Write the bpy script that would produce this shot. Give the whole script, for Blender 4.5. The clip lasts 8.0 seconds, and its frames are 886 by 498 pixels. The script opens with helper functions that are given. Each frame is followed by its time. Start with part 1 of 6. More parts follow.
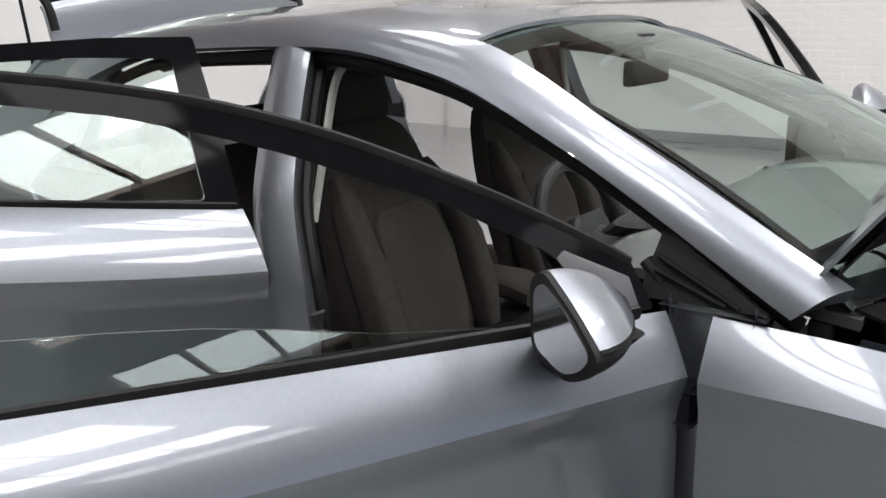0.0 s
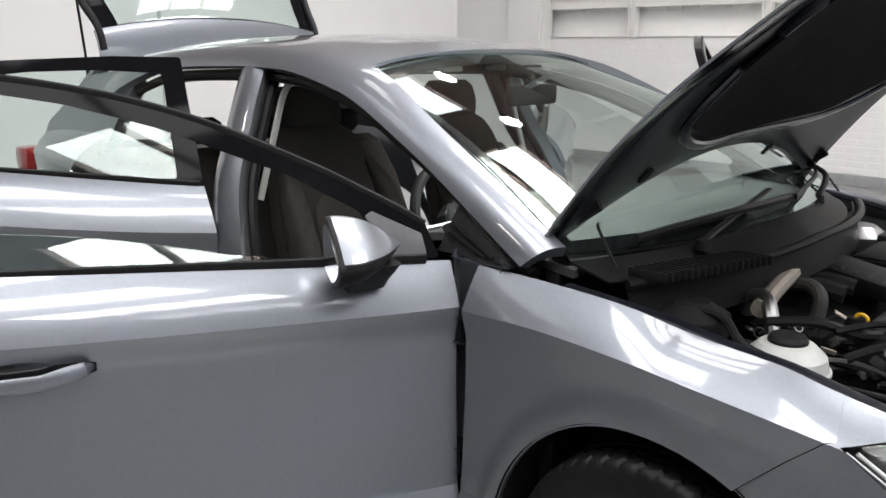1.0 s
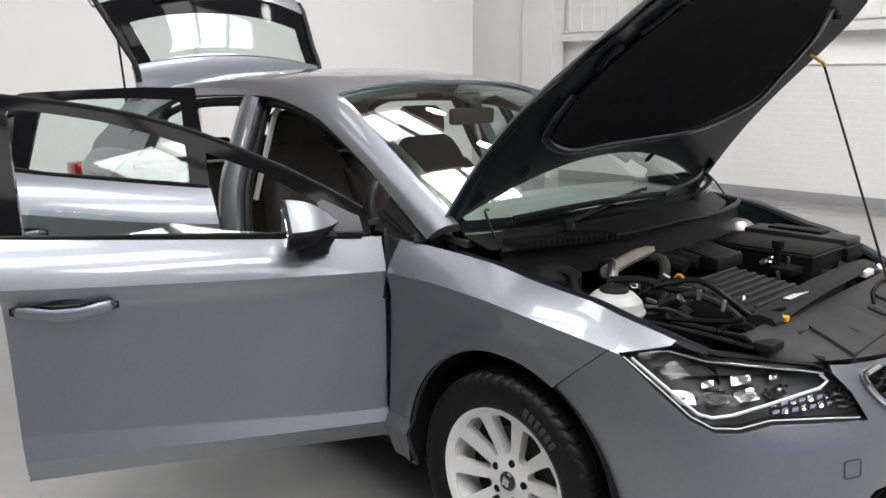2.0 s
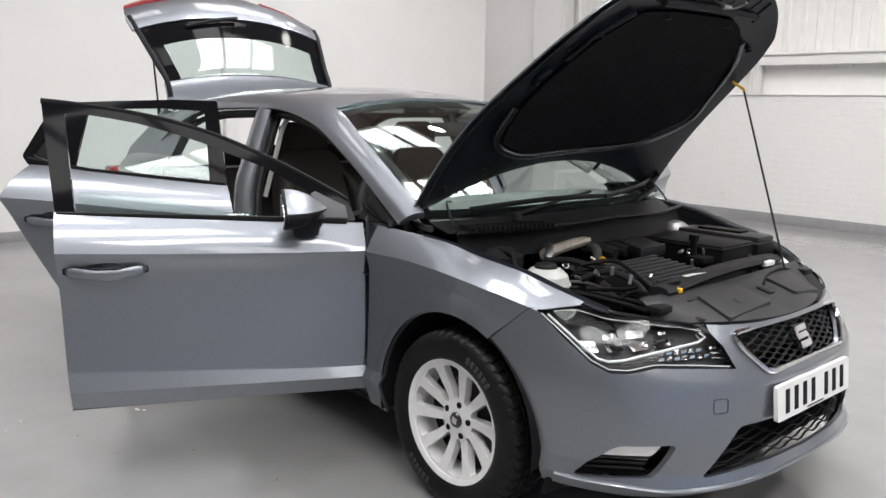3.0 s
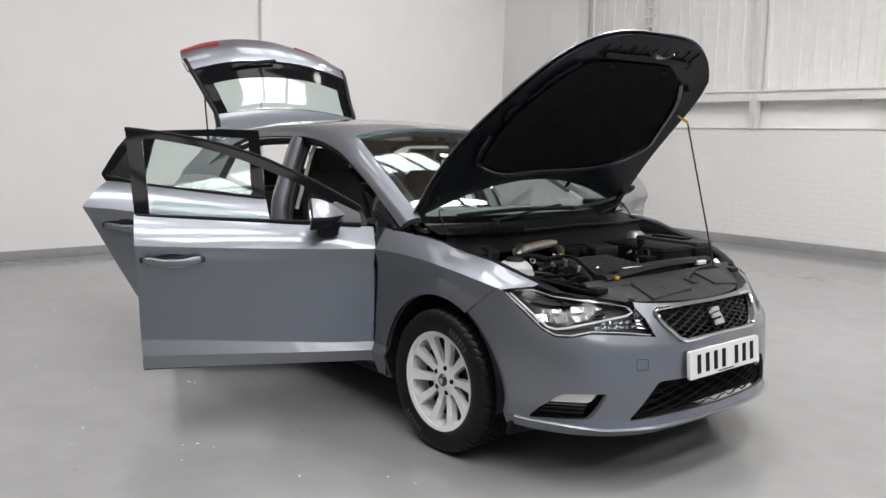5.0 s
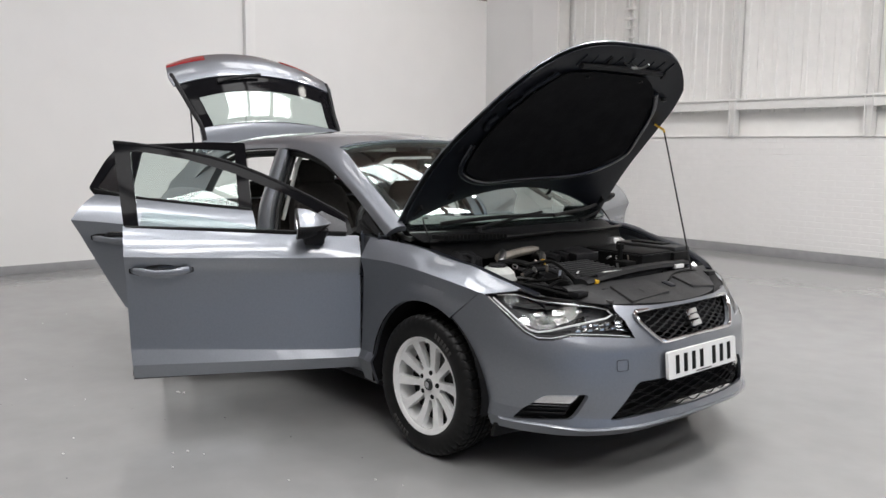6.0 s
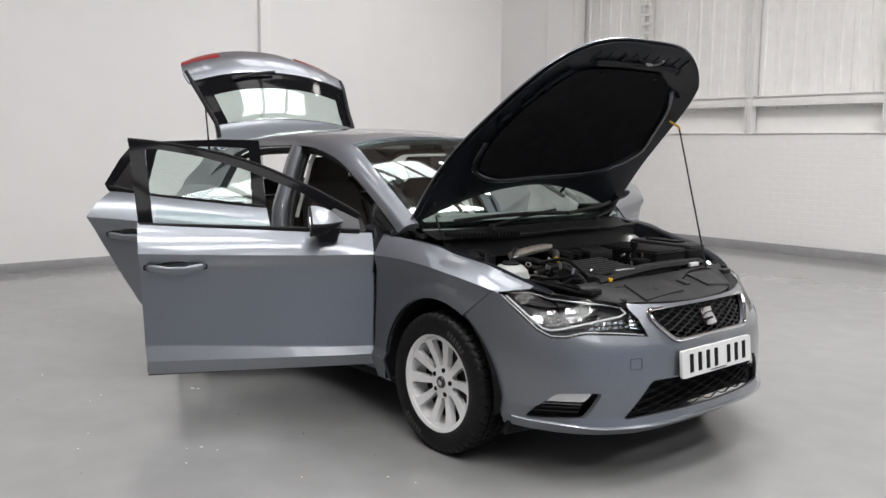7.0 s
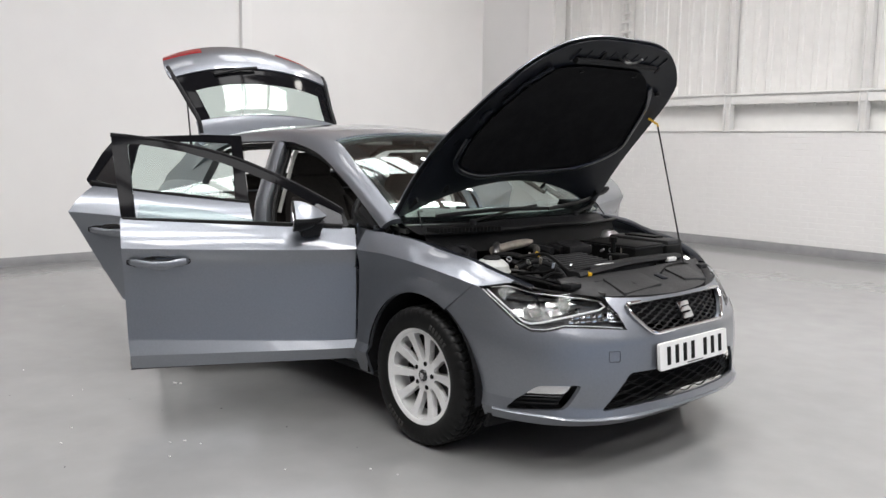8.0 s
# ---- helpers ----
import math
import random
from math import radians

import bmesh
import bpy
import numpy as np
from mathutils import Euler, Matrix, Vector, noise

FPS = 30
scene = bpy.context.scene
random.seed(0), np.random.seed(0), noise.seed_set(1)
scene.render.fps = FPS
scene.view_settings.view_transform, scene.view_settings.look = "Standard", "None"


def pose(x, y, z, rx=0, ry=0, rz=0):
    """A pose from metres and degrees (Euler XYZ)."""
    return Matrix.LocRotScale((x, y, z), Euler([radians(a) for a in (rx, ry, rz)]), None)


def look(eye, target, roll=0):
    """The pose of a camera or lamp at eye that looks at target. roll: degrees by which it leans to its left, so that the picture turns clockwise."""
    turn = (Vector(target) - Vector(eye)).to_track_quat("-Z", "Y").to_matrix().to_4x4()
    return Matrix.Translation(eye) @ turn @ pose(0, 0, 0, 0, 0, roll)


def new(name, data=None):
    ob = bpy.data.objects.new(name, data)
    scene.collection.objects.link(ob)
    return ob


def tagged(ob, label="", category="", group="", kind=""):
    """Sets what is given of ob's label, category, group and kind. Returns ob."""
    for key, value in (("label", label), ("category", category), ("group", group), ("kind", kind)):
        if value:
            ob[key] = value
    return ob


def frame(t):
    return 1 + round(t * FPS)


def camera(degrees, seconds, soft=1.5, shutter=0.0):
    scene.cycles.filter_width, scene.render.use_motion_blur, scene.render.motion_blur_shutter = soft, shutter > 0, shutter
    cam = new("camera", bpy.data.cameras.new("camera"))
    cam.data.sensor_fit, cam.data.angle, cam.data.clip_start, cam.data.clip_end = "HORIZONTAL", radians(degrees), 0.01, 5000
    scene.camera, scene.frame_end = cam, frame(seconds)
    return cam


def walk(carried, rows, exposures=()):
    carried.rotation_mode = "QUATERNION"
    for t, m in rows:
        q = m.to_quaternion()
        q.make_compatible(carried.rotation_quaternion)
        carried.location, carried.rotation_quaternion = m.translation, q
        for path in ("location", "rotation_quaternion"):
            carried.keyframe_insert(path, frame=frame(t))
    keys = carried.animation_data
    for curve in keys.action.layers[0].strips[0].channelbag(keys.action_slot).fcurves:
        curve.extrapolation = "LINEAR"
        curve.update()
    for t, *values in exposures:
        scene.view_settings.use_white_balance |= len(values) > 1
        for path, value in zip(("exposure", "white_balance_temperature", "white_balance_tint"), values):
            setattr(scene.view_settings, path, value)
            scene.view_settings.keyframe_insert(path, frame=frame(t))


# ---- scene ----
cam = camera(56.0, 8.0)
PATH = [
    (0, (-0.066, -2.092, 1.417), (-1.224, -0.552, 0.881), -1.3),
    (0.5, (0.305, -2.19, 1.436), (-0.917, -0.685, 0.944), 0.7),
    (1, (0.728, -2.2, 1.421), (-0.61, -0.791, 0.949), 0.2),
    (1.5, (1.085, -2.345, 1.423), (-0.318, -0.988, 0.984), -0.9),
    (1.7, (1.232, -2.397, 1.429), (-0.165, -1.033, 1.0), -0.5),
    (2.8, (1.889, -2.628, 1.408), (0.397, -1.345, 1.052), 0.5),
    (3, (1.992, -2.703, 1.394), (0.529, -1.385, 1.048), 0.9),
    (3.5, (2.238, -2.828, 1.403), (0.789, -1.489, 1.077), 1.7),
    (4, (2.483, -2.888, 1.392), (0.982, -1.603, 1.081), 1.9),
    (4.5, (2.624, -3.015, 1.386), (1.1, -1.753, 1.098), 1.4),
    (6, (2.781, -3.157, 1.366), (1.278, -1.86, 1.125), 0.5),
    (6.5, (2.788, -3.15, 1.37), (1.275, -1.867, 1.114), 0.8),
    (7, (2.781, -3.146, 1.369), (1.256, -1.877, 1.12), 0.5),
    (7.5, (2.803, -3.162, 1.364), (1.29, -1.876, 1.127), 0.6),
    (8, (2.814, -3.177, 1.365), (1.318, -1.874, 1.109), 0.7),
]
walk(cam, [(t, look(eye, target, roll)) for t, eye, target, roll in PATH], [(0, 0.2), (1.5, 0.28), (3.5, 0.27), (4.5, 0.14), (6, 0.05), (7, 0.05), (7.4, 0.2), (8, 0.2)])

# ---------------------------------------------------------------- helpers
def material(name, color, rough=0.5, metal=0.0, coat=0.0, grain=0.0, scale=20.0, bump=0.0, bscale=200.0, spec=0.5, color2=None, coat_ior=1.5):
    """A procedural surface: colour varied at two scales, with fine relief."""
    m = bpy.data.materials.new(name)
    m.use_nodes = True
    nt = m.node_tree
    b = nt.nodes["Principled BSDF"]
    b.inputs["Roughness"].default_value = rough
    b.inputs["Metallic"].default_value = metal
    b.inputs["Coat Weight"].default_value = coat
    b.inputs["Coat Roughness"].default_value = 0.03
    b.inputs["Coat IOR"].default_value = coat_ior
    b.inputs["Specular IOR Level"].default_value = spec
    b.inputs["Base Color"].default_value = (*color, 1)
    if grain or color2:
        co = nt.nodes.new("ShaderNodeTexCoord")
        n1 = nt.nodes.new("ShaderNodeTexNoise")
        n2 = nt.nodes.new("ShaderNodeTexNoise")
        n1.inputs["Scale"].default_value, n1.inputs["Detail"].default_value = scale * 0.12, 3
        n2.inputs["Scale"].default_value, n2.inputs["Detail"].default_value = scale, 6
        mix = nt.nodes.new("ShaderNodeMix")
        mix.data_type = "FLOAT"
        mix.inputs[0].default_value = 0.5
        ramp = nt.nodes.new("ShaderNodeValToRGB")
        lo = color2 or tuple(c * (1 - grain) for c in color)
        hi = color if color2 else tuple(min(1, c * (1 + grain)) for c in color)
        ramp.color_ramp.elements[0].position, ramp.color_ramp.elements[1].position = 0.35, 0.65
        ramp.color_ramp.elements[0].color, ramp.color_ramp.elements[1].color = (*lo, 1), (*hi, 1)
        for n in (n1, n2):
            nt.links.new(co.outputs["Object"], n.inputs["Vector"])
        nt.links.new(n1.outputs["Fac"], mix.inputs[2])
        nt.links.new(n2.outputs["Fac"], mix.inputs[3])
        nt.links.new(mix.outputs[0], ramp.inputs[0])
        nt.links.new(ramp.outputs[0], b.inputs["Base Color"])
    if bump:
        co = nt.nodes.new("ShaderNodeTexCoord")
        n3 = nt.nodes.new("ShaderNodeTexNoise")
        n3.inputs["Scale"].default_value, n3.inputs["Detail"].default_value = bscale, 4
        bp = nt.nodes.new("ShaderNodeBump")
        bp.inputs["Strength"].default_value, bp.inputs["Distance"].default_value = bump, 0.002
        nt.links.new(co.outputs["Object"], n3.inputs["Vector"])
        nt.links.new(n3.outputs["Fac"], bp.inputs["Height"])
        nt.links.new(bp.outputs["Normal"], b.inputs["Normal"])
    return m


def glass(name, tint=(0.9, 0.95, 0.93), rough=0.0, ior=1.5):
    """Clear glass of real thickness."""
    m = bpy.data.materials.new(name)
    m.use_nodes = True
    nt = m.node_tree
    nt.nodes.remove(nt.nodes["Principled BSDF"])
    g = nt.nodes.new("ShaderNodeBsdfGlass")
    g.inputs["Color"].default_value = (*tint, 1)
    g.inputs["Roughness"].default_value = rough
    g.inputs["IOR"].default_value = ior
    nt.links.new(g.outputs[0], nt.nodes["Material Output"].inputs[0])
    return m


def clear_cover(name, tint=(0.97, 0.98, 0.98), ior=1.24):
    """A thin clear moulding: seen straight through, glossy towards its edges."""
    m = bpy.data.materials.new(name)
    m.use_nodes = True
    nt = m.node_tree
    nt.nodes.remove(nt.nodes["Principled BSDF"])
    tr, gl = nt.nodes.new("ShaderNodeBsdfTransparent"), nt.nodes.new("ShaderNodeBsdfGlossy")
    tr.inputs["Color"].default_value = (*tint, 1)
    gl.inputs["Roughness"].default_value = 0.02
    fr, mx = nt.nodes.new("ShaderNodeFresnel"), nt.nodes.new("ShaderNodeMixShader")
    fr.inputs["IOR"].default_value = ior
    nt.links.new(fr.outputs[0], mx.inputs[0])
    nt.links.new(tr.outputs[0], mx.inputs[1])
    nt.links.new(gl.outputs[0], mx.inputs[2])
    nt.links.new(mx.outputs[0], nt.nodes["Material Output"].inputs[0])
    return m


def lamp_material(name, color, strength):
    m = bpy.data.materials.new(name)
    m.use_nodes = True
    b = m.node_tree.nodes["Principled BSDF"]
    b.inputs["Emission Color"].default_value = (*color, 1)
    b.inputs["Emission Strength"].default_value = strength
    b.inputs["Base Color"].default_value = (*color, 1)
    return m


CURVES = {}


def curve_at(table, x):
    """Smooth monotone interpolation through the rows (x, a, b, ...) of a table."""
    key = (id(table), len(table))
    if key not in CURVES:
        t = np.array(sorted(table), float)
        xs, ys = t[:, 0], t[:, 1:]
        d = np.diff(ys, axis=0) / np.diff(xs)[:, None]
        m = np.zeros_like(ys)
        m[0], m[-1] = d[0], d[-1]
        for j in range(1, len(xs) - 1):
            a, b = d[j - 1], d[j]
            same = a * b > 0
            m[j] = np.where(same, 2 * a * b / np.where(same, a + b, 1), 0)
        CURVES[key] = (table, xs.tolist(), ys.tolist(), m.tolist())
    _, xs, ys, m = CURVES[key]
    x = min(max(x, xs[0]), xs[-1])
    i = min(max(bisect_right(xs, x) - 1, 0), len(xs) - 2)
    h = xs[i + 1] - xs[i]
    s = (x - xs[i]) / h
    s2, s3 = s * s, s * s * s
    c0, c1, c2, c3 = 2 * s3 - 3 * s2 + 1, (s3 - 2 * s2 + s) * h, 3 * s2 - 2 * s3, (s3 - s2) * h
    out = [c0 * a + c1 * p + c2 * b + c3 * q for a, b, p, q in zip(ys[i], ys[i + 1], m[i], m[i + 1])]
    return out[0] if len(out) == 1 else tuple(out)


def bisect_right(xs, x):
    lo, hi = 0, len(xs)
    while lo < hi:
        k = (lo + hi) // 2
        if x < xs[k]:
            hi = k
        else:
            lo = k + 1
    return lo


def finish(bm, angle=28.0, smooth=True):
    """A mesh from a bmesh, outward normals, smooth but for the sharp edges."""
    bmesh.ops.recalc_face_normals(bm, faces=bm.faces)
    me = bpy.data.meshes.new("mesh")
    bm.to_mesh(me)
    bm.free()
    if smooth:
        me.shade_smooth()
        me.set_sharp_from_angle(angle=radians(angle))
    return me


def part(name, bm, mat, parent=None, label="", angle=28.0, smooth=True):
    """Links a bmesh as one mesh object under a thing or a part."""
    me = finish(bm, angle, smooth) if isinstance(bm, bmesh.types.BMesh) else bm
    me.name = name
    if mat and not me.materials:
        me.materials.append(mat)
    ob = new(name, me)
    ob.parent = parent
    if label:
        tagged(ob, label)
    return ob


def thing(name, label, category, group="", at=None):
    e = new(name)
    if at is not None:
        e.matrix_basis = at
    return tagged(e, label, category, group)


def sheet(fn, nu, nv, t=0.004):
    """A curved plate of thickness t: fn(u, v) gives its outer face for u, v in 0..1; t is laid along minus its normal."""
    p = np.array([[fn(i / nu, j / nv) for j in range(nv + 1)] for i in range(nu + 1)], float)
    du = np.gradient(p, axis=0)
    dv = np.gradient(p, axis=1)
    n = np.cross(du, dv)
    n /= np.maximum(np.linalg.norm(n, axis=2, keepdims=True), 1e-9)
    q = p - n * t
    bm = bmesh.new()
    a = [[bm.verts.new(p[i, j]) for j in range(nv + 1)] for i in range(nu + 1)]
    b = [[bm.verts.new(q[i, j]) for j in range(nv + 1)] for i in range(nu + 1)]
    for i in range(nu):
        for j in range(nv):
            bm.faces.new((a[i][j], a[i + 1][j], a[i + 1][j + 1], a[i][j + 1]))
            bm.faces.new((b[i][j + 1], b[i + 1][j + 1], b[i + 1][j], b[i][j]))
    for i in range(nu):
        bm.faces.new((a[i][0], b[i][0], b[i + 1][0], a[i + 1][0]))
        bm.faces.new((a[i + 1][nv], b[i + 1][nv], b[i][nv], a[i][nv]))
    for j in range(nv):
        bm.faces.new((a[0][j + 1], b[0][j + 1], b[0][j], a[0][j]))
        bm.faces.new((a[nu][j], b[nu][j], b[nu][j + 1], a[nu][j + 1]))
    return bm


def box(x0, x1, y0, y1, z0, z1, bevel=0.0, seg=2):
    bm = bmesh.new()
    bmesh.ops.create_cube(bm, size=1)
    for v in bm.verts:
        v.co = ((x0 + x1) / 2 + v.co.x * (x1 - x0), (y0 + y1) / 2 + v.co.y * (y1 - y0), (z0 + z1) / 2 + v.co.z * (z1 - z0))
    if bevel:
        bmesh.ops.bevel(bm, geom=bm.edges[:], offset=bevel, segments=seg, affect="EDGES", profile=0.6)
    return bm


def prism(points, way, bevel=0.0):
    """A polygon in space, swept along a vector."""
    bm = bmesh.new()
    a = [bm.verts.new(p) for p in points]
    b = [bm.verts.new(Vector(p) + Vector(way)) for p in points]
    n = len(a)
    bm.faces.new(a)
    bm.faces.new(b[::-1])
    for i in range(n):
        bm.faces.new((a[i], b[i], b[(i + 1) % n], a[(i + 1) % n]))
    bmesh.ops.recalc_face_normals(bm, faces=bm.faces)
    if bevel:
        bmesh.ops.bevel(bm, geom=bm.edges[:], offset=bevel, segments=2, affect="EDGES", profile=0.6)
    return bm


def tube(points, r, sides=8, closed=False, flat=None, steps=0):
    """A round (or flattened) bar along a line of points; flat = (width, height) factors; steps smooth it."""
    pts = [Vector(p) for p in points]
    if steps:
        fine = []
        n = len(pts)
        for i in range(n if closed else n - 1):
            p0, p1, p2, p3 = (pts[(i + k) % n] if closed else pts[min(max(i + k, 0), n - 1)] for k in (-1, 0, 1, 2))
            for k in range(steps):
                s = k / steps
                fine.append(0.5 * (2 * p1 + (p2 - p0) * s + (2 * p0 - 5 * p1 + 4 * p2 - p3) * s * s + (3 * p1 - p0 - 3 * p2 + p3) * s**3))
        pts = fine if closed else fine + [pts[-1]]
    bm = bmesh.new()
    rings = []
    n = len(pts)
    last = None
    for i, p in enumerate(pts):
        d = (pts[(i + 1) % n] - pts[i - 1]) if closed else (pts[min(i + 1, n - 1)] - pts[max(i - 1, 0)])
        d.normalize()
        up = last if last is not None else (Vector((0, 0, 1)) if abs(d.z) < 0.9 else Vector((1, 0, 0)))
        e1 = d.cross(up)
        if e1.length < 1e-6:
            e1 = d.orthogonal()
        e1.normalize()
        e2 = e1.cross(d).normalized()
        last = e2
        rr = r[i] if isinstance(r, (list, tuple)) else r
        w, h = flat or (1, 1)
        rings.append([bm.verts.new(p + rr * (w * math.cos(a) * e1 + h * math.sin(a) * e2)) for a in (2 * math.pi * k / sides for k in range(sides))])
    for i in range(n if closed else n - 1):
        a, b = rings[i], rings[(i + 1) % n]
        for k in range(sides):
            bm.faces.new((a[k], a[(k + 1) % sides], b[(k + 1) % sides], b[k]))
    if not closed:
        bm.faces.new(rings[0][::-1])
        bm.faces.new(rings[-1])
    return bm


def lathe(profile, seg=48, axis="y", at=(0, 0, 0)):
    """A closed profile of (radius, height) turned about an axis."""
    bm = bmesh.new()
    rings = []
    for k in range(seg):
        a = 2 * math.pi * k / seg
        row = []
        for r, h in profile:
            c, s = r * math.cos(a), r * math.sin(a)
            co = (c, h, s) if axis == "y" else (h, c, s) if axis == "x" else (c, s, h)
            row.append(bm.verts.new(Vector(co) + Vector(at)))
        rings.append(row)
    n = len(profile)
    for k in range(seg):
        a, b = rings[k], rings[(k + 1) % seg]
        for i in range(n):
            j = (i + 1) % n
            bm.faces.new((a[i], a[j], b[j], b[i]))
    bmesh.ops.remove_doubles(bm, verts=bm.verts, dist=1e-5)
    return bm


def join(*bms):
    out = bmesh.new()
    for b in bms:
        me = bpy.data.meshes.new("tmp")
        b.to_mesh(me)
        b.free()
        out.from_mesh(me)
        bpy.data.meshes.remove(me)
    return out


def moved(bm, m):
    bm.transform(m)
    return bm


def carve(bm, *cutters, how="DIFFERENCE"):
    """Cuts solids out of a solid."""
    def wrap(b):
        bmesh.ops.recalc_face_normals(b, faces=b.faces)
        me = bpy.data.meshes.new("tmp")
        b.to_mesh(me)
        b.free()
        return bpy.data.objects.new("tmp", me)
    ob = wrap(bm)
    scene.collection.objects.link(ob)
    cut = [wrap(c) for c in cutters]
    for c in cut:
        scene.collection.objects.link(c)
        mod = ob.modifiers.new("cut", "BOOLEAN")
        mod.operation, mod.object, mod.solver = how, c, "EXACT"
    dg = bpy.context.evaluated_depsgraph_get()
    me = bpy.data.meshes.new_from_object(ob.evaluated_get(dg))
    out = bmesh.new()
    out.from_mesh(me)
    for o in [ob] + cut:
        old = o.data
        bpy.data.objects.remove(o)
        bpy.data.meshes.remove(old)
    bpy.data.meshes.remove(me)
    return out


def pad(rows, n=20, e=0.6):
    """A cushion: rounded sections (cx, cy, cz, tilt, half depth, half width) joined along its length."""
    bm = bmesh.new()
    rings = []
    for cx, cy, cz, tilt, hd, hw in rows:
        t = radians(tilt)
        d = Vector((math.cos(t), 0, math.sin(t)))
        ringv = []
        for k in range(n):
            a = 2 * math.pi * k / n
            c, s = math.copysign(abs(math.cos(a)) ** e, math.cos(a)), math.copysign(abs(math.sin(a)) ** e, math.sin(a))
            ringv.append(bm.verts.new(Vector((cx, cy, cz)) + d * (hd * c) + Vector((0, hw * s, 0))))
        rings.append(ringv)
    for i in range(len(rings) - 1):
        for k in range(n):
            bm.faces.new((rings[i][k], rings[i][(k + 1) % n], rings[i + 1][(k + 1) % n], rings[i + 1][k]))
    bm.faces.new(rings[0][::-1])
    bm.faces.new(rings[-1])
    return bm


def rounded(poly, r=0.02, n=4):
    """A polygon of 2D points with its corners rounded."""
    out = []
    m = len(poly)
    for i in range(m):
        p, a, b = Vector(poly[i]), Vector(poly[i - 1]), Vector(poly[(i + 1) % m])
        d1, d2 = a - p, b - p
        k = min(r, d1.length * 0.45, d2.length * 0.45)
        s, e = p + d1.normalized() * k, p + d2.normalized() * k
        for j in range(n + 1):
            t = j / n
            out.append(tuple((1 - t) ** 2 * s + 2 * t * (1 - t) * p + t * t * e))
    return out


# ---------------------------------------------------------------- world and light
ROOM = dict(x0=-6.75, x1=10.5, y0=-9.0, y1=7.15, h=6.2)
world = bpy.data.worlds.new("sky")
scene.world = world
world.use_nodes = True
wn = world.node_tree
sky = wn.nodes.new("ShaderNodeTexSky")
sky.sky_type, sky.sun_disc = "NISHITA", False
sky.sun_elevation, sky.sun_rotation = radians(45), radians(120)
wn.links.new(sky.outputs[0], wn.nodes["Background"].inputs[0])
wn.nodes["Background"].inputs[1].default_value = 0.1
scene.view_settings.exposure = 0.0

# skylight panes in the ceiling: x0, x1, y0, y1
# the last two panes are added for highlights on the tailgate and wing
SKYLIGHTS = [(-5.5 + 3.25 * i, -3.7 + 3.25 * i, a, b) for i in range(5) for a, b in ((0.9, 3.7), (-4.9, -1.9)) if i or a < 0] + [(-5.2, -3.7, 1.4, 3.9), (-9.6, -8.0, 1.0, 5.5), (-4.5, -3.4, -0.6, 0.3), (-1.35, 0.05, -1.3, -0.15)]
for sx0, sx1, sy0, sy1 in SKYLIGHTS:
    # watts per square metre, set row by row to balance walls and highlights
    north = sy0 > 0
    strength = 17.0 if sx0 < -6 else 5.0 if sx0 < -5.2 else 15.0 if sx0 < -3 else (42.0 if north else 28.0) if sx0 < 0 else (56.0 if north else 30.0) if sx0 < 2 else (44.0 if north else 40.0) if sx0 < 5 else 12.0
    ld = bpy.data.lights.new("skylight_daylight", "AREA")
    ld.shape, ld.size, ld.size_y, ld.color = "RECTANGLE", sx1 - sx0, sy1 - sy0, (1.0, 0.99, 0.982)
    ld.energy = strength * (sx1 - sx0) * (sy1 - sy0)
    lo = new("skylight_daylight", ld)
    lo.matrix_basis = pose((sx0 + sx1) / 2, (sy0 + sy1) / 2, ROOM["h"] + 0.16)

# ---------------------------------------------------------------- materials
PAINT = material("grey_metallic_paint", (0.245, 0.26, 0.29), 0.42, 0.86, 1.0, 0.05, 900, spec=0.5, coat_ior=1.5)
BLACK = material("black_plastic", (0.018, 0.018, 0.019), 0.45, 0, 0, 0.25, 60, 0.25, 500, spec=0.1)
GLOSSBLACK = material("gloss_black_trim", (0.012, 0.012, 0.013), 0.12, 0, 0.6, 0.2, 40)
FRAMEBLACK = material("gloss_black_frame", (0.006, 0.006, 0.007), 0.06, 0, 0, 0.2, 40, spec=0.05)
RUBBER = material("rubber", (0.010, 0.010, 0.010), 0.42, 0, 0, 0.3, 40, 0.15, 300, spec=0.18)
CHROME = material("chrome", (0.75, 0.75, 0.76), 0.1, 1.0, 0, 0.05, 50)
SILVER = material("silver_wheel_paint", (0.88, 0.88, 0.875), 0.3, 0.3, 0.6, 0.05, 30)
LAMPDARK = material("grey_lamp_housing", (0.10, 0.10, 0.104), 0.45, 0, 0, 0.2, 40, spec=0.3)
LAMPMETAL = material("lamp_reflector", (0.78, 0.78, 0.79), 0.16, 1.0, 0, 0.1, 30)
STRIP = material("pale_light_strip", (0.75, 0.76, 0.77), 0.35, 0, 0, 0.05, 30)
STEEL = material("brushed_steel", (0.42, 0.42, 0.42), 0.35, 1.0, 0, 0.15, 80)
FABRIC = material("seat_fabric", (0.034, 0.030, 0.028), 0.95, 0, 0, 0.18, 500, 0.4, 900, spec=0.15)
FABRIC2 = material("seat_centre_fabric", (0.040, 0.035, 0.032), 0.95, 0, 0, 0.18, 600, 0.5, 900, spec=0.15)
LINER = material("bonnet_liner_felt", (0.012, 0.012, 0.013), 0.95, 0, 0, 0.3, 120, 0.4, 400, spec=0.1)
# near-black, far darker than PAINT, for inner panels, door edges and hinges
UNDER = material("near_black_inner", (0.010, 0.0115, 0.016), 0.3, 0.0, 0.0, 0.2, 60, spec=0.15)
BONRIB = material("dark_ribbed_paint", (0.03, 0.033, 0.042), 0.25, 0.3, 0.3, 0.2, 60)
DASH = material("dark_grey_dash", (0.075, 0.076, 0.074), 0.6, 0, 0, 0.15, 60, 0.3, 500, spec=0.3)
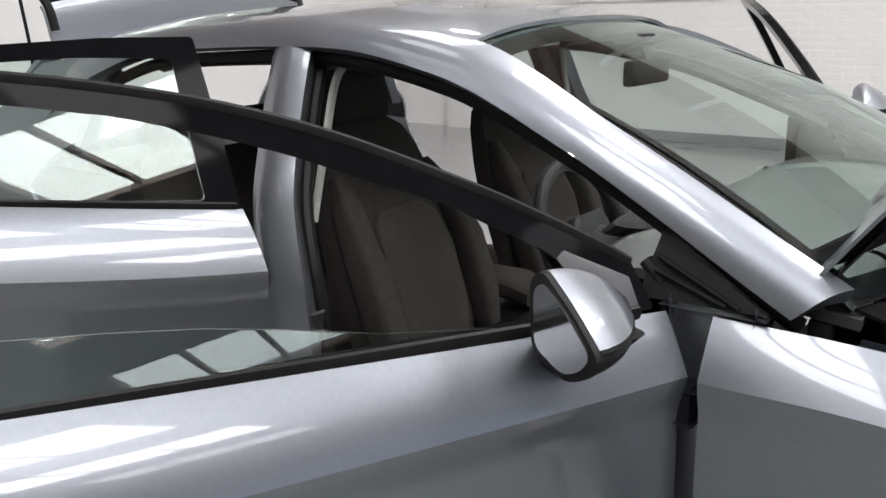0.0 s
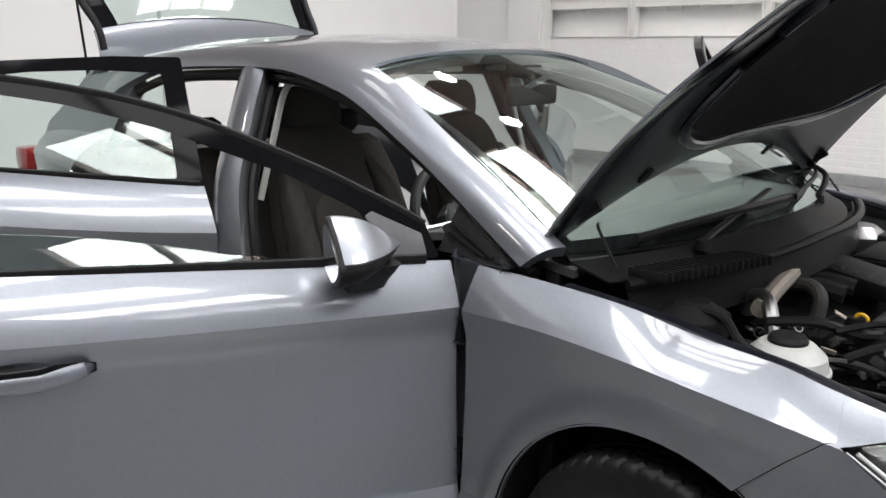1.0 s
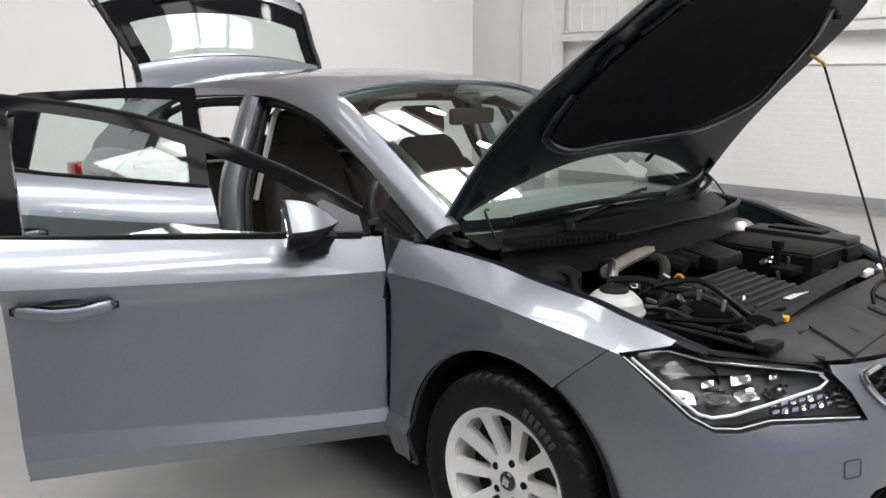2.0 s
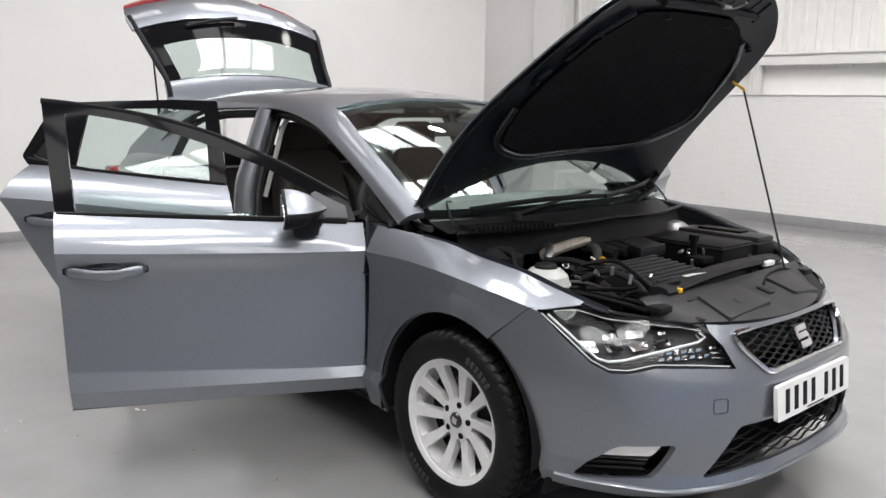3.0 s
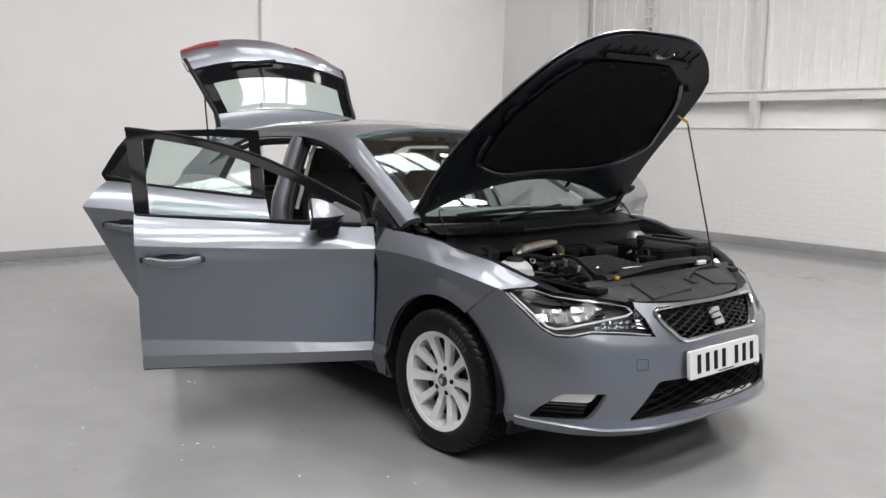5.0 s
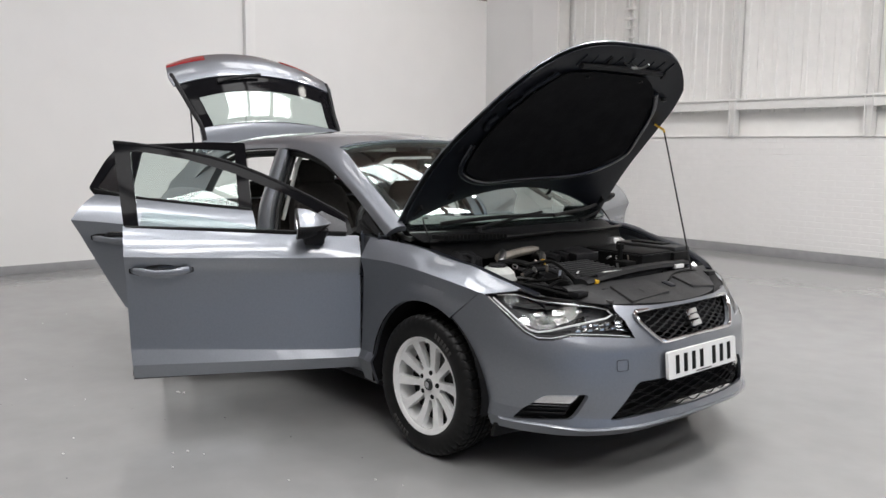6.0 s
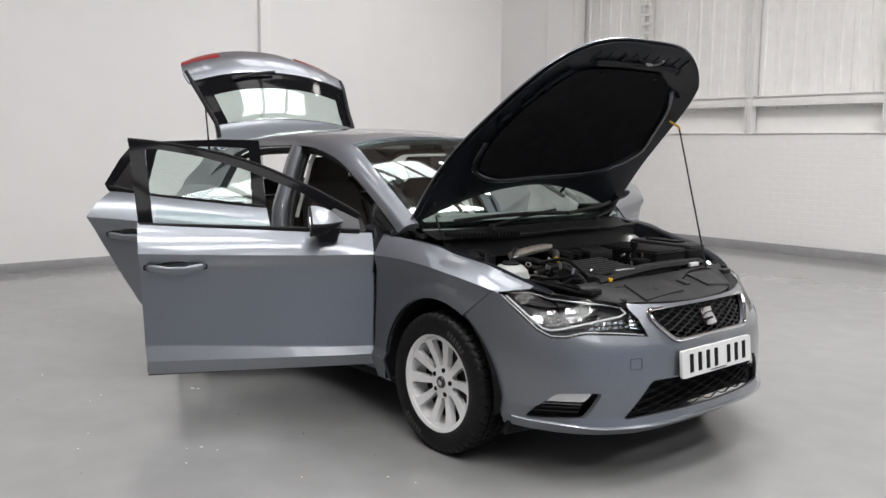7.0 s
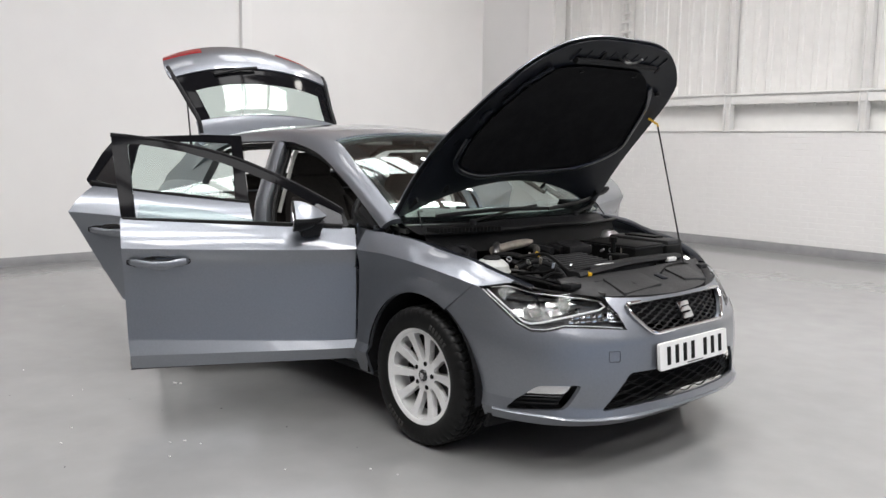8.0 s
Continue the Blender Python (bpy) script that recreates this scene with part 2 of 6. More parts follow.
# grey lifted above the black trim, with the panel's reflected sheen in it
SAIL = material("corner_panel_with_sheen", (0.10, 0.10, 0.106), 0.4, 0, 0, 0.1, 60, spec=0.3)
TRIM = material("dark_grey_trim", (0.075, 0.074, 0.072), 0.65, 0, 0, 0.15, 60, 0.3, 500, spec=0.25)
GLASS = glass("clear_glass", (0.88, 0.94, 0.922))
LENS = clear_cover("lamp_lens")
REDLENS = material("red_lamp_lens", (0.35, 0.012, 0.012), 0.15, 0, 1.0, 0.1, 30)
WHITE = material("white_plate", (0.8, 0.8, 0.79), 0.35, 0, 0.3, 0.03, 60)
INK = material("black_ink", (0.009, 0.009, 0.009), 0.5, 0, 0, 0.1, 50, spec=0.1)
YELLOW = material("yellow_plastic", (0.72, 0.42, 0.02), 0.4, 0, 0.2, 0.1, 60)
SIDEMARK = material("sidewall_mark", (0.045, 0.044, 0.042), 0.7, 0, 0, 0.2, 60)
PIPE = material("tan_cast_metal", (0.42, 0.38, 0.33), 0.45, 0.6, 0, 0.2, 60, 0.3, 200)
GREYPLASTIC = material("grey_plastic", (0.034, 0.034, 0.035), 0.5, 0, 0, 0.2, 50, 0.25, 400, spec=0.2)
TANK = material("milky_tank_plastic", (0.5, 0.51, 0.49), 0.4, 0, 0, 0.08, 40)
HEADLINE = material("headlining", (0.42, 0.41, 0.39), 0.9, 0, 0, 0.08, 120, 0.3, 500)

# the room's surfaces, with the unseen walls that the bodywork mirrors
WALL = material("white_wall_paint", (0.785, 0.777, 0.765), 0.7, 0, 0, 0.016, 3, 0.2, 60)
CLAD = material("white_cladding", (0.80, 0.795, 0.775), 0.55, 0, 0, 0.04, 8, 0.15, 60)
SKIRT = material("grey_skirting_paint", (0.30, 0.30, 0.305), 0.45, 0, 0, 0.1, 12, 0.2, 60)
FLOOR = material("grey_painted_floor", (0.246, 0.246, 0.244), 0.15, 0, 0, 0.07, 5, 0.12, 25)
# unseen walls: these four colours are picked to tint or dim reflections
GREYWALL = material("blue_reflection_wall", (0.48, 0.61, 0.84), 0.7, 0, 0, 0.08, 4, 0.2, 30)
UPPERWALL = material("grey_reflection_wall", (0.30, 0.295, 0.29), 0.6, 0, 0, 0.06, 5, 0.15, 60)
DARKWALL = material("dark_reflection_wall", (0.09, 0.09, 0.093), 0.7, 0, 0, 0.08, 4, 0.2, 30)
REDBROWN = material("red_brown_reflection_wall", (0.26, 0.20, 0.18), 0.75, 0, 0, 0.06, 5, 0.2, 40)
CEIL = material("ceiling_sheets", (0.33, 0.235, 0.21), 0.8, 0, 0, 0.04, 5)

# ---------------------------------------------------------------- the room
x0, x1, y0, y1, h = (ROOM[k] for k in ("x0", "x1", "y0", "y1", "h"))
XB = x0 - 3.4  # the bay behind the end of the west wall
tagged(part("floor", box(XB - 0.3, x1 + 0.3, y0 - 0.3, y1 + 0.3, -0.2, 0), FLOOR), "smooth light grey painted concrete floor", "floor", kind="structure")
tagged(part("wall_west", box(x0 - 0.22, x0, y0, 5.92, 0, 3.6), WALL), "plain white painted wall behind the car", "wall", kind="structure")
# above the view: red-brown added for a dark, warm reflection in the roof
tagged(part("wall_west_upper", box(x0 - 0.22, x0 - 0.004, y0, 5.92, 3.6, h), REDBROWN), "unseen upper wall, red-brown to tint reflections in the roof", "wall", kind="structure")
tagged(part("wall_bay", box(XB - 0.2, XB, y0, y1, 0, h), WALL), "plain white painted wall", "wall", kind="structure")
# east wall is out of view, added for its blue and grey reflections
tagged(part("wall_east", box(x1, x1 + 0.2, y0, y1, 0, 2.6), GREYWALL), "unseen wall, pale blue to tint reflections in the doors", "wall", kind="structure")
tagged(part("wall_east_upper", box(x1 + 0.01, x1 + 0.2, y0, y1, 2.6, h), UPPERWALL), "unseen upper wall, grey to dim reflections in the door tops", "cladding", kind="structure")
# south wall is out of view, added dark to hold down side reflections
tagged(part("wall_south", box(XB - 0.2, x1 + 0.2, y0 - 0.2, y0, 0, 2.3), DARKWALL), "unseen lower wall, dark grey to darken reflections in the car", "wall", kind="structure")
tagged(part("wall_south_upper", box(XB - 0.2, x1 + 0.2, y0 - 0.2, y0 + 0.01, 2.3, h), UPPERWALL), "unseen upper wall, grey to dim reflections in the rear door", "cladding", kind="structure")
roof_bm = carve(box(XB - 0.2, x1 + 0.2, y0 - 0.2, y1 + 0.4, h, h + 0.12), *[box(a, b, c, d, h - 0.5, h + 0.5) for a, b, c, d in SKYLIGHTS])
bars = []
for a, b, c, d in SKYLIGHTS:
    n = 3
    for i in range(1, n):
        bars.append(box(a, b, c + (d - c) * i / n - 0.035, c + (d - c) * i / n + 0.035, h - 0.02, h + 0.1))
tagged(part("ceiling", join(roof_bm, *bars), CEIL, smooth=False), "red-brown ceiling with rows of skylights", "ceiling", kind="structure")
tagged(part("trim_pilaster", box(x0, x0 + 0.07, 1.80, 1.93, 0.0, 3.6, 0.004), WALL), "shallow white pilaster on the plain wall", "pilaster", kind="structure")
tagged(part("baseboard_west", box(x0, x0 + 0.014, y0, 5.92, 0, 0.095, 0.003), SKIRT), "grey painted skirting band", "skirting", kind="structure")

# the north wall: painted brick below, ribbed sheet above, with rails and posts
LEDGE = 1.545
wall_n = part("wall_north", box(XB - 0.2, x1 + 0.2, y1 + 0.012, y1 + 0.25, 0, LEDGE), WALL)
tagged(wall_n, "white painted brick wall under ribbed white cladding", "wall", kind="structure")
# out of view, the same added red-brown for the roof to mirror
tagged(part("wall_north_top", box(XB - 0.2, x1 + 0.2, y1 + 0.08, y1 + 0.3, 5.0, h), REDBROWN), "unseen wall above the cladding, red-brown to tint reflections in the roof", "wall", kind="structure")
tagged(part("wall_north_upper", box(XB - 0.2, x1 + 0.2, y1 + 0.13, y1 + 0.3, LEDGE, 5.0), CLAD), "flat white panel behind the ribbed cladding", "wall", kind="structure")
tagged(part("baseboard_north", box(XB, x1, y1 - 0.014, y1, 0, 0.115, 0.003), SKIRT), "grey painted skirting band", "skirting", kind="structure")
ribs = []
xx = XB
while xx < x1:
    for dx, dy in ((0, 0.0), (0.035, 0.0), (0.05, 0.014), (0.165, 0.014), (0.18, 0.0)):
        ribs.append((xx + dx, y1 + 0.08 + dy, 1.865))
    xx += 0.2
bm = prism(ribs + [(xx, y1 + 0.12, 1.865), (XB, y1 + 0.12, 1.865)], (0, 0, 5.0 - 1.865))
tagged(part("wall_north_cladding", bm, CLAD, smooth=False), "white ribbed metal cladding", "cladding", kind="structure")
rail_bm = join(box(XB, x1, y1 - 0.02, y1 + 0.07, 1.90, 2.045, 0.006), box(XB, x1, y1 - 0.045, y1 - 0.02, 2.02, 2.045, 0.004))
tagged(part("trim_rail", rail_bm, CLAD), "white painted steel rail along the cladding", "rail", kind="structure")
for k, xp in enumerate((-4.93, -3.24, -1.48, 0.4, 2.2, 4.0, 5.8)):
    post = join(box(xp - 0.05, xp - 0.035, y1 - 0.05, y1 + 0.07, LEDGE, h, 0.003), box(xp + 0.035, xp + 0.05, y1 - 0.05, y1 + 0.07, LEDGE, h, 0.003), box(xp - 0.036, xp + 0.036, y1 + 0.0, y1 + 0.012, LEDGE, h, 0.003))
    tagged(part("trim_post_%d" % (k + 1), post, CLAD), "white painted steel post on the cladding", "post", kind="structure")
cl = [box(-5.03, -4.83, y1 - 0.07, y1 - 0.045, z, z + 0.035, 0.004) for z in (2.86, 2.98, 3.12, 3.25, 3.4)]
tagged(part("trim_brackets", join(*cl), CLAD), "white brackets stacked on a post", "bracket", kind="structure")
tagged(part("wall_north_plain", box(XB, -6.72, y1 - 0.09, y1 + 0.011, 0, 5.0), WALL), "plain white wall beside the column", "wall", kind="structure")
tagged(part("trim_column", box(-6.72, -6.19, y1 - 0.24, y1 + 0.02, 0, h, 0.008), WALL), "square white column by the cladding", "column", kind="structure")
tagged(part("trim_column_edge", box(-6.195, -6.17, y1 - 0.22, y1 + 0.02, 0, h, 0.004), CLAD), "narrow white flashing beside the column", "flashing", kind="structure")
tagged(part("trim_ledge", box(XB, x1, y1 - 0.012, y1 + 0.14, LEDGE, LEDGE + 0.016, 0.004), WALL), "white ledge on top of the brick wall", "ledge", kind="structure")

# ---------------------------------------------------------------- the car: its outer form
# outline from above, front centre to rear centre: index, x, half width
PLAN = [(0, 0.863, 0.0), (1, 0.853, 0.20), (2, 0.815, 0.40), (3, 0.735, 0.575), (4, 0.60, 0.725), (5, 0.43, 0.825), (6, 0.22, 0.878), (7, 0.0, 0.895),
        (8, -0.53, 0.895), (9, -1.57, 0.90), (10, -2.45, 0.895), (11, -2.95, 0.855), (12, -3.22, 0.74), (13, -3.36, 0.5), (14, -3.40, 0.0)]
# for each index: inset and height of bottom, lower edge, waist, middle, crease and top
RISE = [(0, .07, .20, .012, .255, .024, .285, .020, .46, .026, .555, .105, .715),
        (1, .07, .20, .012, .252, .024, .282, .020, .46, .026, .555, .105, .717),
        (2, .07, .195, .013, .245, .024, .275, .018, .46, .026, .560, .115, .725),
        (3, .06, .20, .013, .245, .022, .285, .015, .46, .030, .570, .128, .742),
        (4, .05, .21, .012, .262, .022, .31, .010, .46, .040, .640, .130, .757),
        (5, .05, .22, .010, .275, .015, .33, .006, .50, .042, .738, .125, .806),
        (5.5, .05, .225, .009, .29, .014, .345, .005, .525, .040, .770, .125, .834),
        (6, .05, .23, .008, .300, .012, .36, .004, .55, .038, .792, .125, .862),
        (7, .05, .24, .008, .330, .020, .39, .012, .60, .034, .824, .125, .891),
        (7.3, .05, .24, .012, .340, .030, .40, .026, .61, .034, .834, .115, .914),
        (7.65, .05, .24, .016, .350, .042, .39, .040, .62, .034, .842, .108, .927),
        (8, .06, .24, .018, .350, .036, .388, .045, .62, .034, .838, .092, .938),
        (9, .06, .24, .016, .370, .038, .440, .045, .64, .020, .868, .115, .998),
        (10, .05, .24, .0, .380, .03, .46, .022, .66, .018, .948, .165, 1.09),
        (11, .05, .25, .0, .380, .01, .46, .010, .66, .020, .975, .17, 1.10),
        (12, .05, .27, .0, .400, .01, .46, .010, .66, .030, .965, .14, 1.08),
        (14, .05, .27, .0, .400, .01, .46, .010, .66, .030, .950, .10, 1.05)]


def plan_at(p):
    x, y = curve_at(PLAN, p)
    a, b = curve_at(PLAN, p - 0.05), curve_at(PLAN, p + 0.05)
    d = Vector((b[0] - a[0], b[1] - a[1])).normalized()
    return x, y, Vector((-d.y, d.x))  # inward normal, for half widths counted positive


WHEELBASE = 2.636
PLAN_P = np.linspace(0, 14, 1401)
PLAN_X = np.array([-curve_at(PLAN, p)[0] for p in PLAN_P])


def plan_of_x(x):
    return float(np.interp(-x, PLAN_X, PLAN_P))


def skin(p, v, side=-1):
    """A point of the outer skin: p along the plan, v from 0 (bottom) to 5 (top)."""
    key = round(p, 5)
    if key not in SKIN_ROWS:
        SKIN_ROWS[key] = (curve_at(RISE, p), plan_at(p))
    k, (x, y, n) = SKIN_ROWS[key]
    ds, zs = k[0::2], k[1::2]
    v = min(max(v, 0), 5)
    i = min(int(v), 4)
    s = v - i
    if i in (2, 3):
        # one smooth bow from the waist over the middle to the crease
        a, b, c = ds[2], ds[3], ds[4]
        q = (v - 2) / 2
        d = a + (c - a) * q + 4 * q * (1 - q) * (b - (a + c) / 2)
        z = zs[2] + (zs[4] - zs[2]) * q
    else:
        d, z = ds[i] + (ds[i + 1] - ds[i]) * s, zs[i] + (zs[i + 1] - zs[i]) * s
        if i == 4:
            bulge = (0.06 + 0.13 * min(1, max(0, (p - 8.0) / 0.5))) * math.sin(math.pi * s) * (ds[5] - ds[4])
            d, z = d - bulge * 0.6, z + bulge * 0.5
    along = min(1, max(0, (p - 5.0) / 0.8)) * min(1, max(0, (12.2 - p) / 0.8))
    if 2.6 < v < 4:
        # a shallow undercut below the crease
        q = (4 - v) / 0.32
        d += 0.011 * along * (q * q * (3 - 2 * q) if q < 1 else max(0.0, 1 - (q - 1) / 3.2))
    if side > 0:
        # the far side stands a little wider and higher
        w = min(1, max(0, (p - 6.5) / 1.2))
        return Vector((x + n.x * d, (y + n.y * d) * (1 + 0.04 * w), z + 0.025 * w))
    return Vector((x + n.x * d, side * (y + n.y * d), z))


SKIN_ROWS = {}


def greenhouse(z):
    """Half width of the side windows at a height."""
    s = min(max((z - 0.95) / 0.435, -0.3), 1.2)
    return 0.802 - 0.205 * s - 0.03 * s * abs(s)


CAR = thing("car", "silver-grey metallic hatchback with bonnet, tailgate and all four doors open", "car", at=Matrix.Identity(4))


def panel(p0, p1, v0=0.0, v1=5.0, nu=40, nv=36, t=0.012, side=-1):
    """A plate of the outer skin; p0 and p1 may change with v."""
    f0 = p0 if callable(p0) else (lambda v: p0)
    f1 = p1 if callable(p1) else (lambda v: p1)
    # rows fall on the creases
    marks = []
    for i in range(nv + 1):
        marks.append(v0 + (v1 - v0) * i / nv)
    for c in (1, 2, 4):
        if v0 < c < v1:
            j = min(range(len(marks)), key=lambda i: abs(marks[i] - c))
            marks[j] = c

    def fn(a, b):
        v = marks[round(b * nv)]
        q = f0(v) + (f1(v) - f0(v)) * a
        return skin(q, v, side)
    bm = sheet(fn, nu, nv, -t if side < 0 else t)
    return bm


def arch(x, r=0.376, side=-1):
    bm = bmesh.new()
    bmesh.ops.create_cone(bm, cap_ends=True, segments=64, radius1=r, radius2=r, depth=0.6)
    bm.transform(Matrix.Translation((x, side * 0.85, 0.322)) @ Matrix.Rotation(radians(90), 4, "X"))
    return bm


def arch_lip(bm, x, side):
    """Rolls a proud lip round a wheel arch."""
    for v in bm.verts:
        r = math.hypot(v.co.x - x, v.co.z - 0.322)
        if r < 0.436 and abs(v.co.y) > 0.6:
            q = min(1.0, (0.436 - r) / 0.018)
            v.co.y += side * 0.0075 * q * q * (3 - 2 * q)
    return bm


COLUMNS = {}


def column(p):
    """Heights and places of the skin along one upright line."""
    key = round(p, 4)
    if key not in COLUMNS:
        c = [skin(p, 0.04 * i) for i in range(126)]
        COLUMNS[key] = np.array([q.z for q in c]), np.array([q.x for q in c]), np.array([-q.y for q in c])
    return COLUMNS[key]


def skin_z(p, z, side=-1):
    """The point of the skin at a height; past its top the last edge goes on straight."""
    zs, xs, ys = column(p)
    return Vector((float(np.interp(z, zs, xs)), side * float(np.interp(z, zs, ys)), z))


NOSE_P = [0.05 * i for i in range(101)]


def nose(y, z, inset=0.0):
    """The point of the front skin at a sideways place and a height."""
    c = [skin_z(p, z, 1) for p in NOSE_P]
    return Vector((float(np.interp(abs(y), [q.y for q in c], [q.x for q in c])) - inset, y, z))


SEAM = lambda v: 5.46 + 0.95 * min(1.3, max(0.0, (4.1 - v)))


def wrapped_front(v0, v1, nu, nv, t, d=0.0):
    marks = [v0 + (v1 - v0) * i / nv for i in range(nv + 1)]
    for c in (1, 2, 4):
        if v0 < c < v1:
            marks[min(range(nv + 1), key=lambda i: abs(marks[i] - c))] = c

    def fn(a, b):
        v = marks[round(b * nv)]
        s = 2 * a - 1
        c = skin(abs(s) * (SEAM(v) - (0.012 if v < 4.05 else 0.001)), v, -1 if s < 0 else 1)
        return c - Vector((d, 0, 0))
    return sheet(fn, nu, nv, t)


def lamp_cut(poly, side, deep=0.16, far=0.3):
    way = Vector((0.62, side * 0.76, 0.12)).normalized()
    pts = [skin_z(a, b, side) for a, b in poly]
    mid = sum((c.dot(way) for c in pts)) / len(pts)
    return prism([c - way * (c.dot(way) - mid + deep) for c in pts], way * far)


GRILLE = [(-0.352, 0.702), (0.352, 0.702), (0.338, 0.655), (0.262, 0.578), (-0.262, 0.578), (-0.338, 0.655)]
INTAKE = [(-0.385, 0.425), (0.385, 0.425), (0.505, 0.272), (0.30, 0.283), (-0.30, 0.283), (-0.505, 0.272)]
FOG = [(-0.585, 0.389), (-0.72, 0.384), (-0.795, 0.274), (-0.63, 0.284)]
LAMP = [(5.44, .769), (4.93, .690), (4.5, .628), (4.2, .602), (3.9, .602), (3.49, .618), (2.7, .612), (1.98, .602), (2.13, .667), (2.36, .712), (2.6, .85), (4.3, .85), (4.83, .785)]


def front_prism(poly, r=0.02):
    return prism([(0.3, a, b) for a, b in rounded(poly, r)], (0.8, 0, 0))


# ---------------------------------------------------------------- bumper and its parts
bumper_bm = carve(wrapped_front(0.0, 5.0, 110, 44, 0.014), front_prism(GRILLE, 0.03), front_prism(INTAKE, 0.02), front_prism(FOG, 0.02), front_prism([(-a, b) for a, b in FOG], 0.02), *[lamp_cut(LAMP, s) for s in (-1, 1)], *[arch(0, side=s) for s in (-1, 1)])
bumper = part("front_bumper", bumper_bm, PAINT, CAR, angle=24)


def ring(points, r, flat=None):
    return tube(points, r, 8, closed=True, flat=flat)


frame_line = [nose(a, b, -0.008) for a, b in rounded(GRILLE, 0.03)]
part("grille_surround", ring(frame_line, 0.0085), CHROME, bumper, "bright chrome surround")
mesh = []
rows = 11
for i in range(rows):
    z = 0.585 + (0.695 - 0.585) * i / (rows - 1)
    w = 0.262 + (0.352 - 0.262) * (z - 0.578) / 0.124
    n = int(2 * w / 0.019)
    line = []
    for k in range(n + 1):
        y = -w + 2 * w * k / n
        up = (k // 2 + i) % 2
        line.append(nose(y, z + (0.005 if up else -0.005), 0.022))
    mesh.append(tube(line, 0.0021, 5, flat=(2.2, 1)))
part("grille_mesh", join(*mesh), BLACK, bumper, "black honeycomb mesh")
part("grille_backing", prism([(0.70 + 0.0 * a, a, b) for a, b in rounded(GRILLE, 0.03)], (-0.02, 0, 0)), BLACK, bumper)
emblem = []
for (ya, za, yb, zb) in ((-0.040, 0.668, 0.036, 0.677), (-0.042, 0.646, 0.030, 0.655), (-0.034, 0.618, 0.040, 0.630)):
    pts = [nose(ya, za - 0.007, -0.006), nose(yb, za - 0.004, -0.006), nose(yb, zb + 0.005, -0.006), nose(ya, zb + 0.002, -0.006)]
    emblem.append(prism(pts, (-0.022, 0, 0), 0.002))
emblem.append(prism([nose(-0.042, 0.648, -0.005), nose(-0.026, 0.648, -0.005), nose(-0.026, 0.672, -0.005), nose(-0.042, 0.672, -0.005)], (-0.022, 0, 0), 0.002))
emblem.append(prism([nose(0.026, 0.626, -0.005), nose(0.040, 0.626, -0.005), nose(0.038, 0.652, -0.005), nose(0.024, 0.652, -0.005)], (-0.022, 0, 0), 0.002))
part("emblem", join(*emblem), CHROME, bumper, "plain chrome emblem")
low = []
for i in range(8):
    z = 0.287 + 0.135 * i / 7
    w = 0.50 - 0.115 * (z - 0.275) / 0.15
    n = int(2 * w / 0.03)
    low.append(tube([nose(-w + 2 * w * k / n, z + (0.006 if (k // 2 + i) % 2 else -0.006), 0.03) for k in range(n + 1)], 0.0024, 5, flat=(1.8, 1)))
part("lower_mesh", join(*low), BLACK, bumper, "matt black lower mesh")
part("lower_backing", prism([(0.695, a * 1.04, 0.35 + (b - 0.35) * 1.25) for a, b in INTAKE], (-0.02, 0, 0)), INK, bumper)
part("intake_roof", box(0.6, 0.755, -0.38, 0.38, 0.428, 0.434), BLACK, bumper)
part("intake_floor", box(0.55, 0.742, -0.44, 0.44, 0.262, 0.268), BLACK, bumper)
part("front_lip", tube([skin(5.0 * abs(s) , 1.0, -1 if s < 0 else 1) + Vector((0.002, 0, -0.004)) for s in (i / 30 - 1 for i in range(61))], 0.008, 8, flat=(1.4, 0.8)), PAINT, bumper)
for side in (-1, 1):
    part("air_deflector", prism([(0.43, side * 0.50, 0.235), (0.40, side * 0.80, 0.235), (0.37, side * 0.79, 0.165), (0.40, side * 0.52, 0.165)], (-0.02, 0, 0), 0.004), BLACK, CAR)
part("undertray", box(-0.3, 0.62, -0.60, 0.60, 0.215, 0.235), BLACK, CAR)
for side in (-1, 1):
    fog = [(side * -a, b) for a, b in FOG]
    part("fog_lamp_surround", carve(prism([nose(a, b, 0.055) for a, b in rounded(fog, 0.02)], (-0.02, 0, 0))), BLACK, bumper)
    inner = [(side * 0.60, 0.383), (side * 0.71, 0.379), (side * 0.735, 0.342), (side * 0.625, 0.343)]
    part("fog_lamp", prism([nose(a, b, 0.03) for a, b in rounded(inner, 0.012)], (-0.02, 0, 0), 0.002), LAMPMETAL, bumper, "clear fog lamp with chrome reflector")
    part("fog_grille", tube([nose(side * 0.635, 0.337, 0.028), nose(side * 0.75, 0.335, 0.03)], 0.005, 6), GLOSSBLACK, bumper)
    for k in range(2):
        part("fog_slat", tube([nose(side * 0.635, 0.318 - 0.018 * k, 0.032), nose(side * (0.762 + 0.013 * k), 0.316 - 0.018 * k, 0.034)], 0.004, 6), BLACK, bumper)
tow = [nose(a, b, -0.002) for a, b in rounded([(-0.484, 0.522), (-0.437, 0.522), (-0.437, 0.478), (-0.484, 0.478)], 0.008)]
part("tow_cover", ring(tow, 0.0009), GREYPLASTIC, bumper, "thin seam of the tow eye cover")

# number plate, its characters as plain bars
def plate_at(y, z, out=0.0):
    return Vector((0.859 - 0.09 * (z - 0.421) + out, y, z))


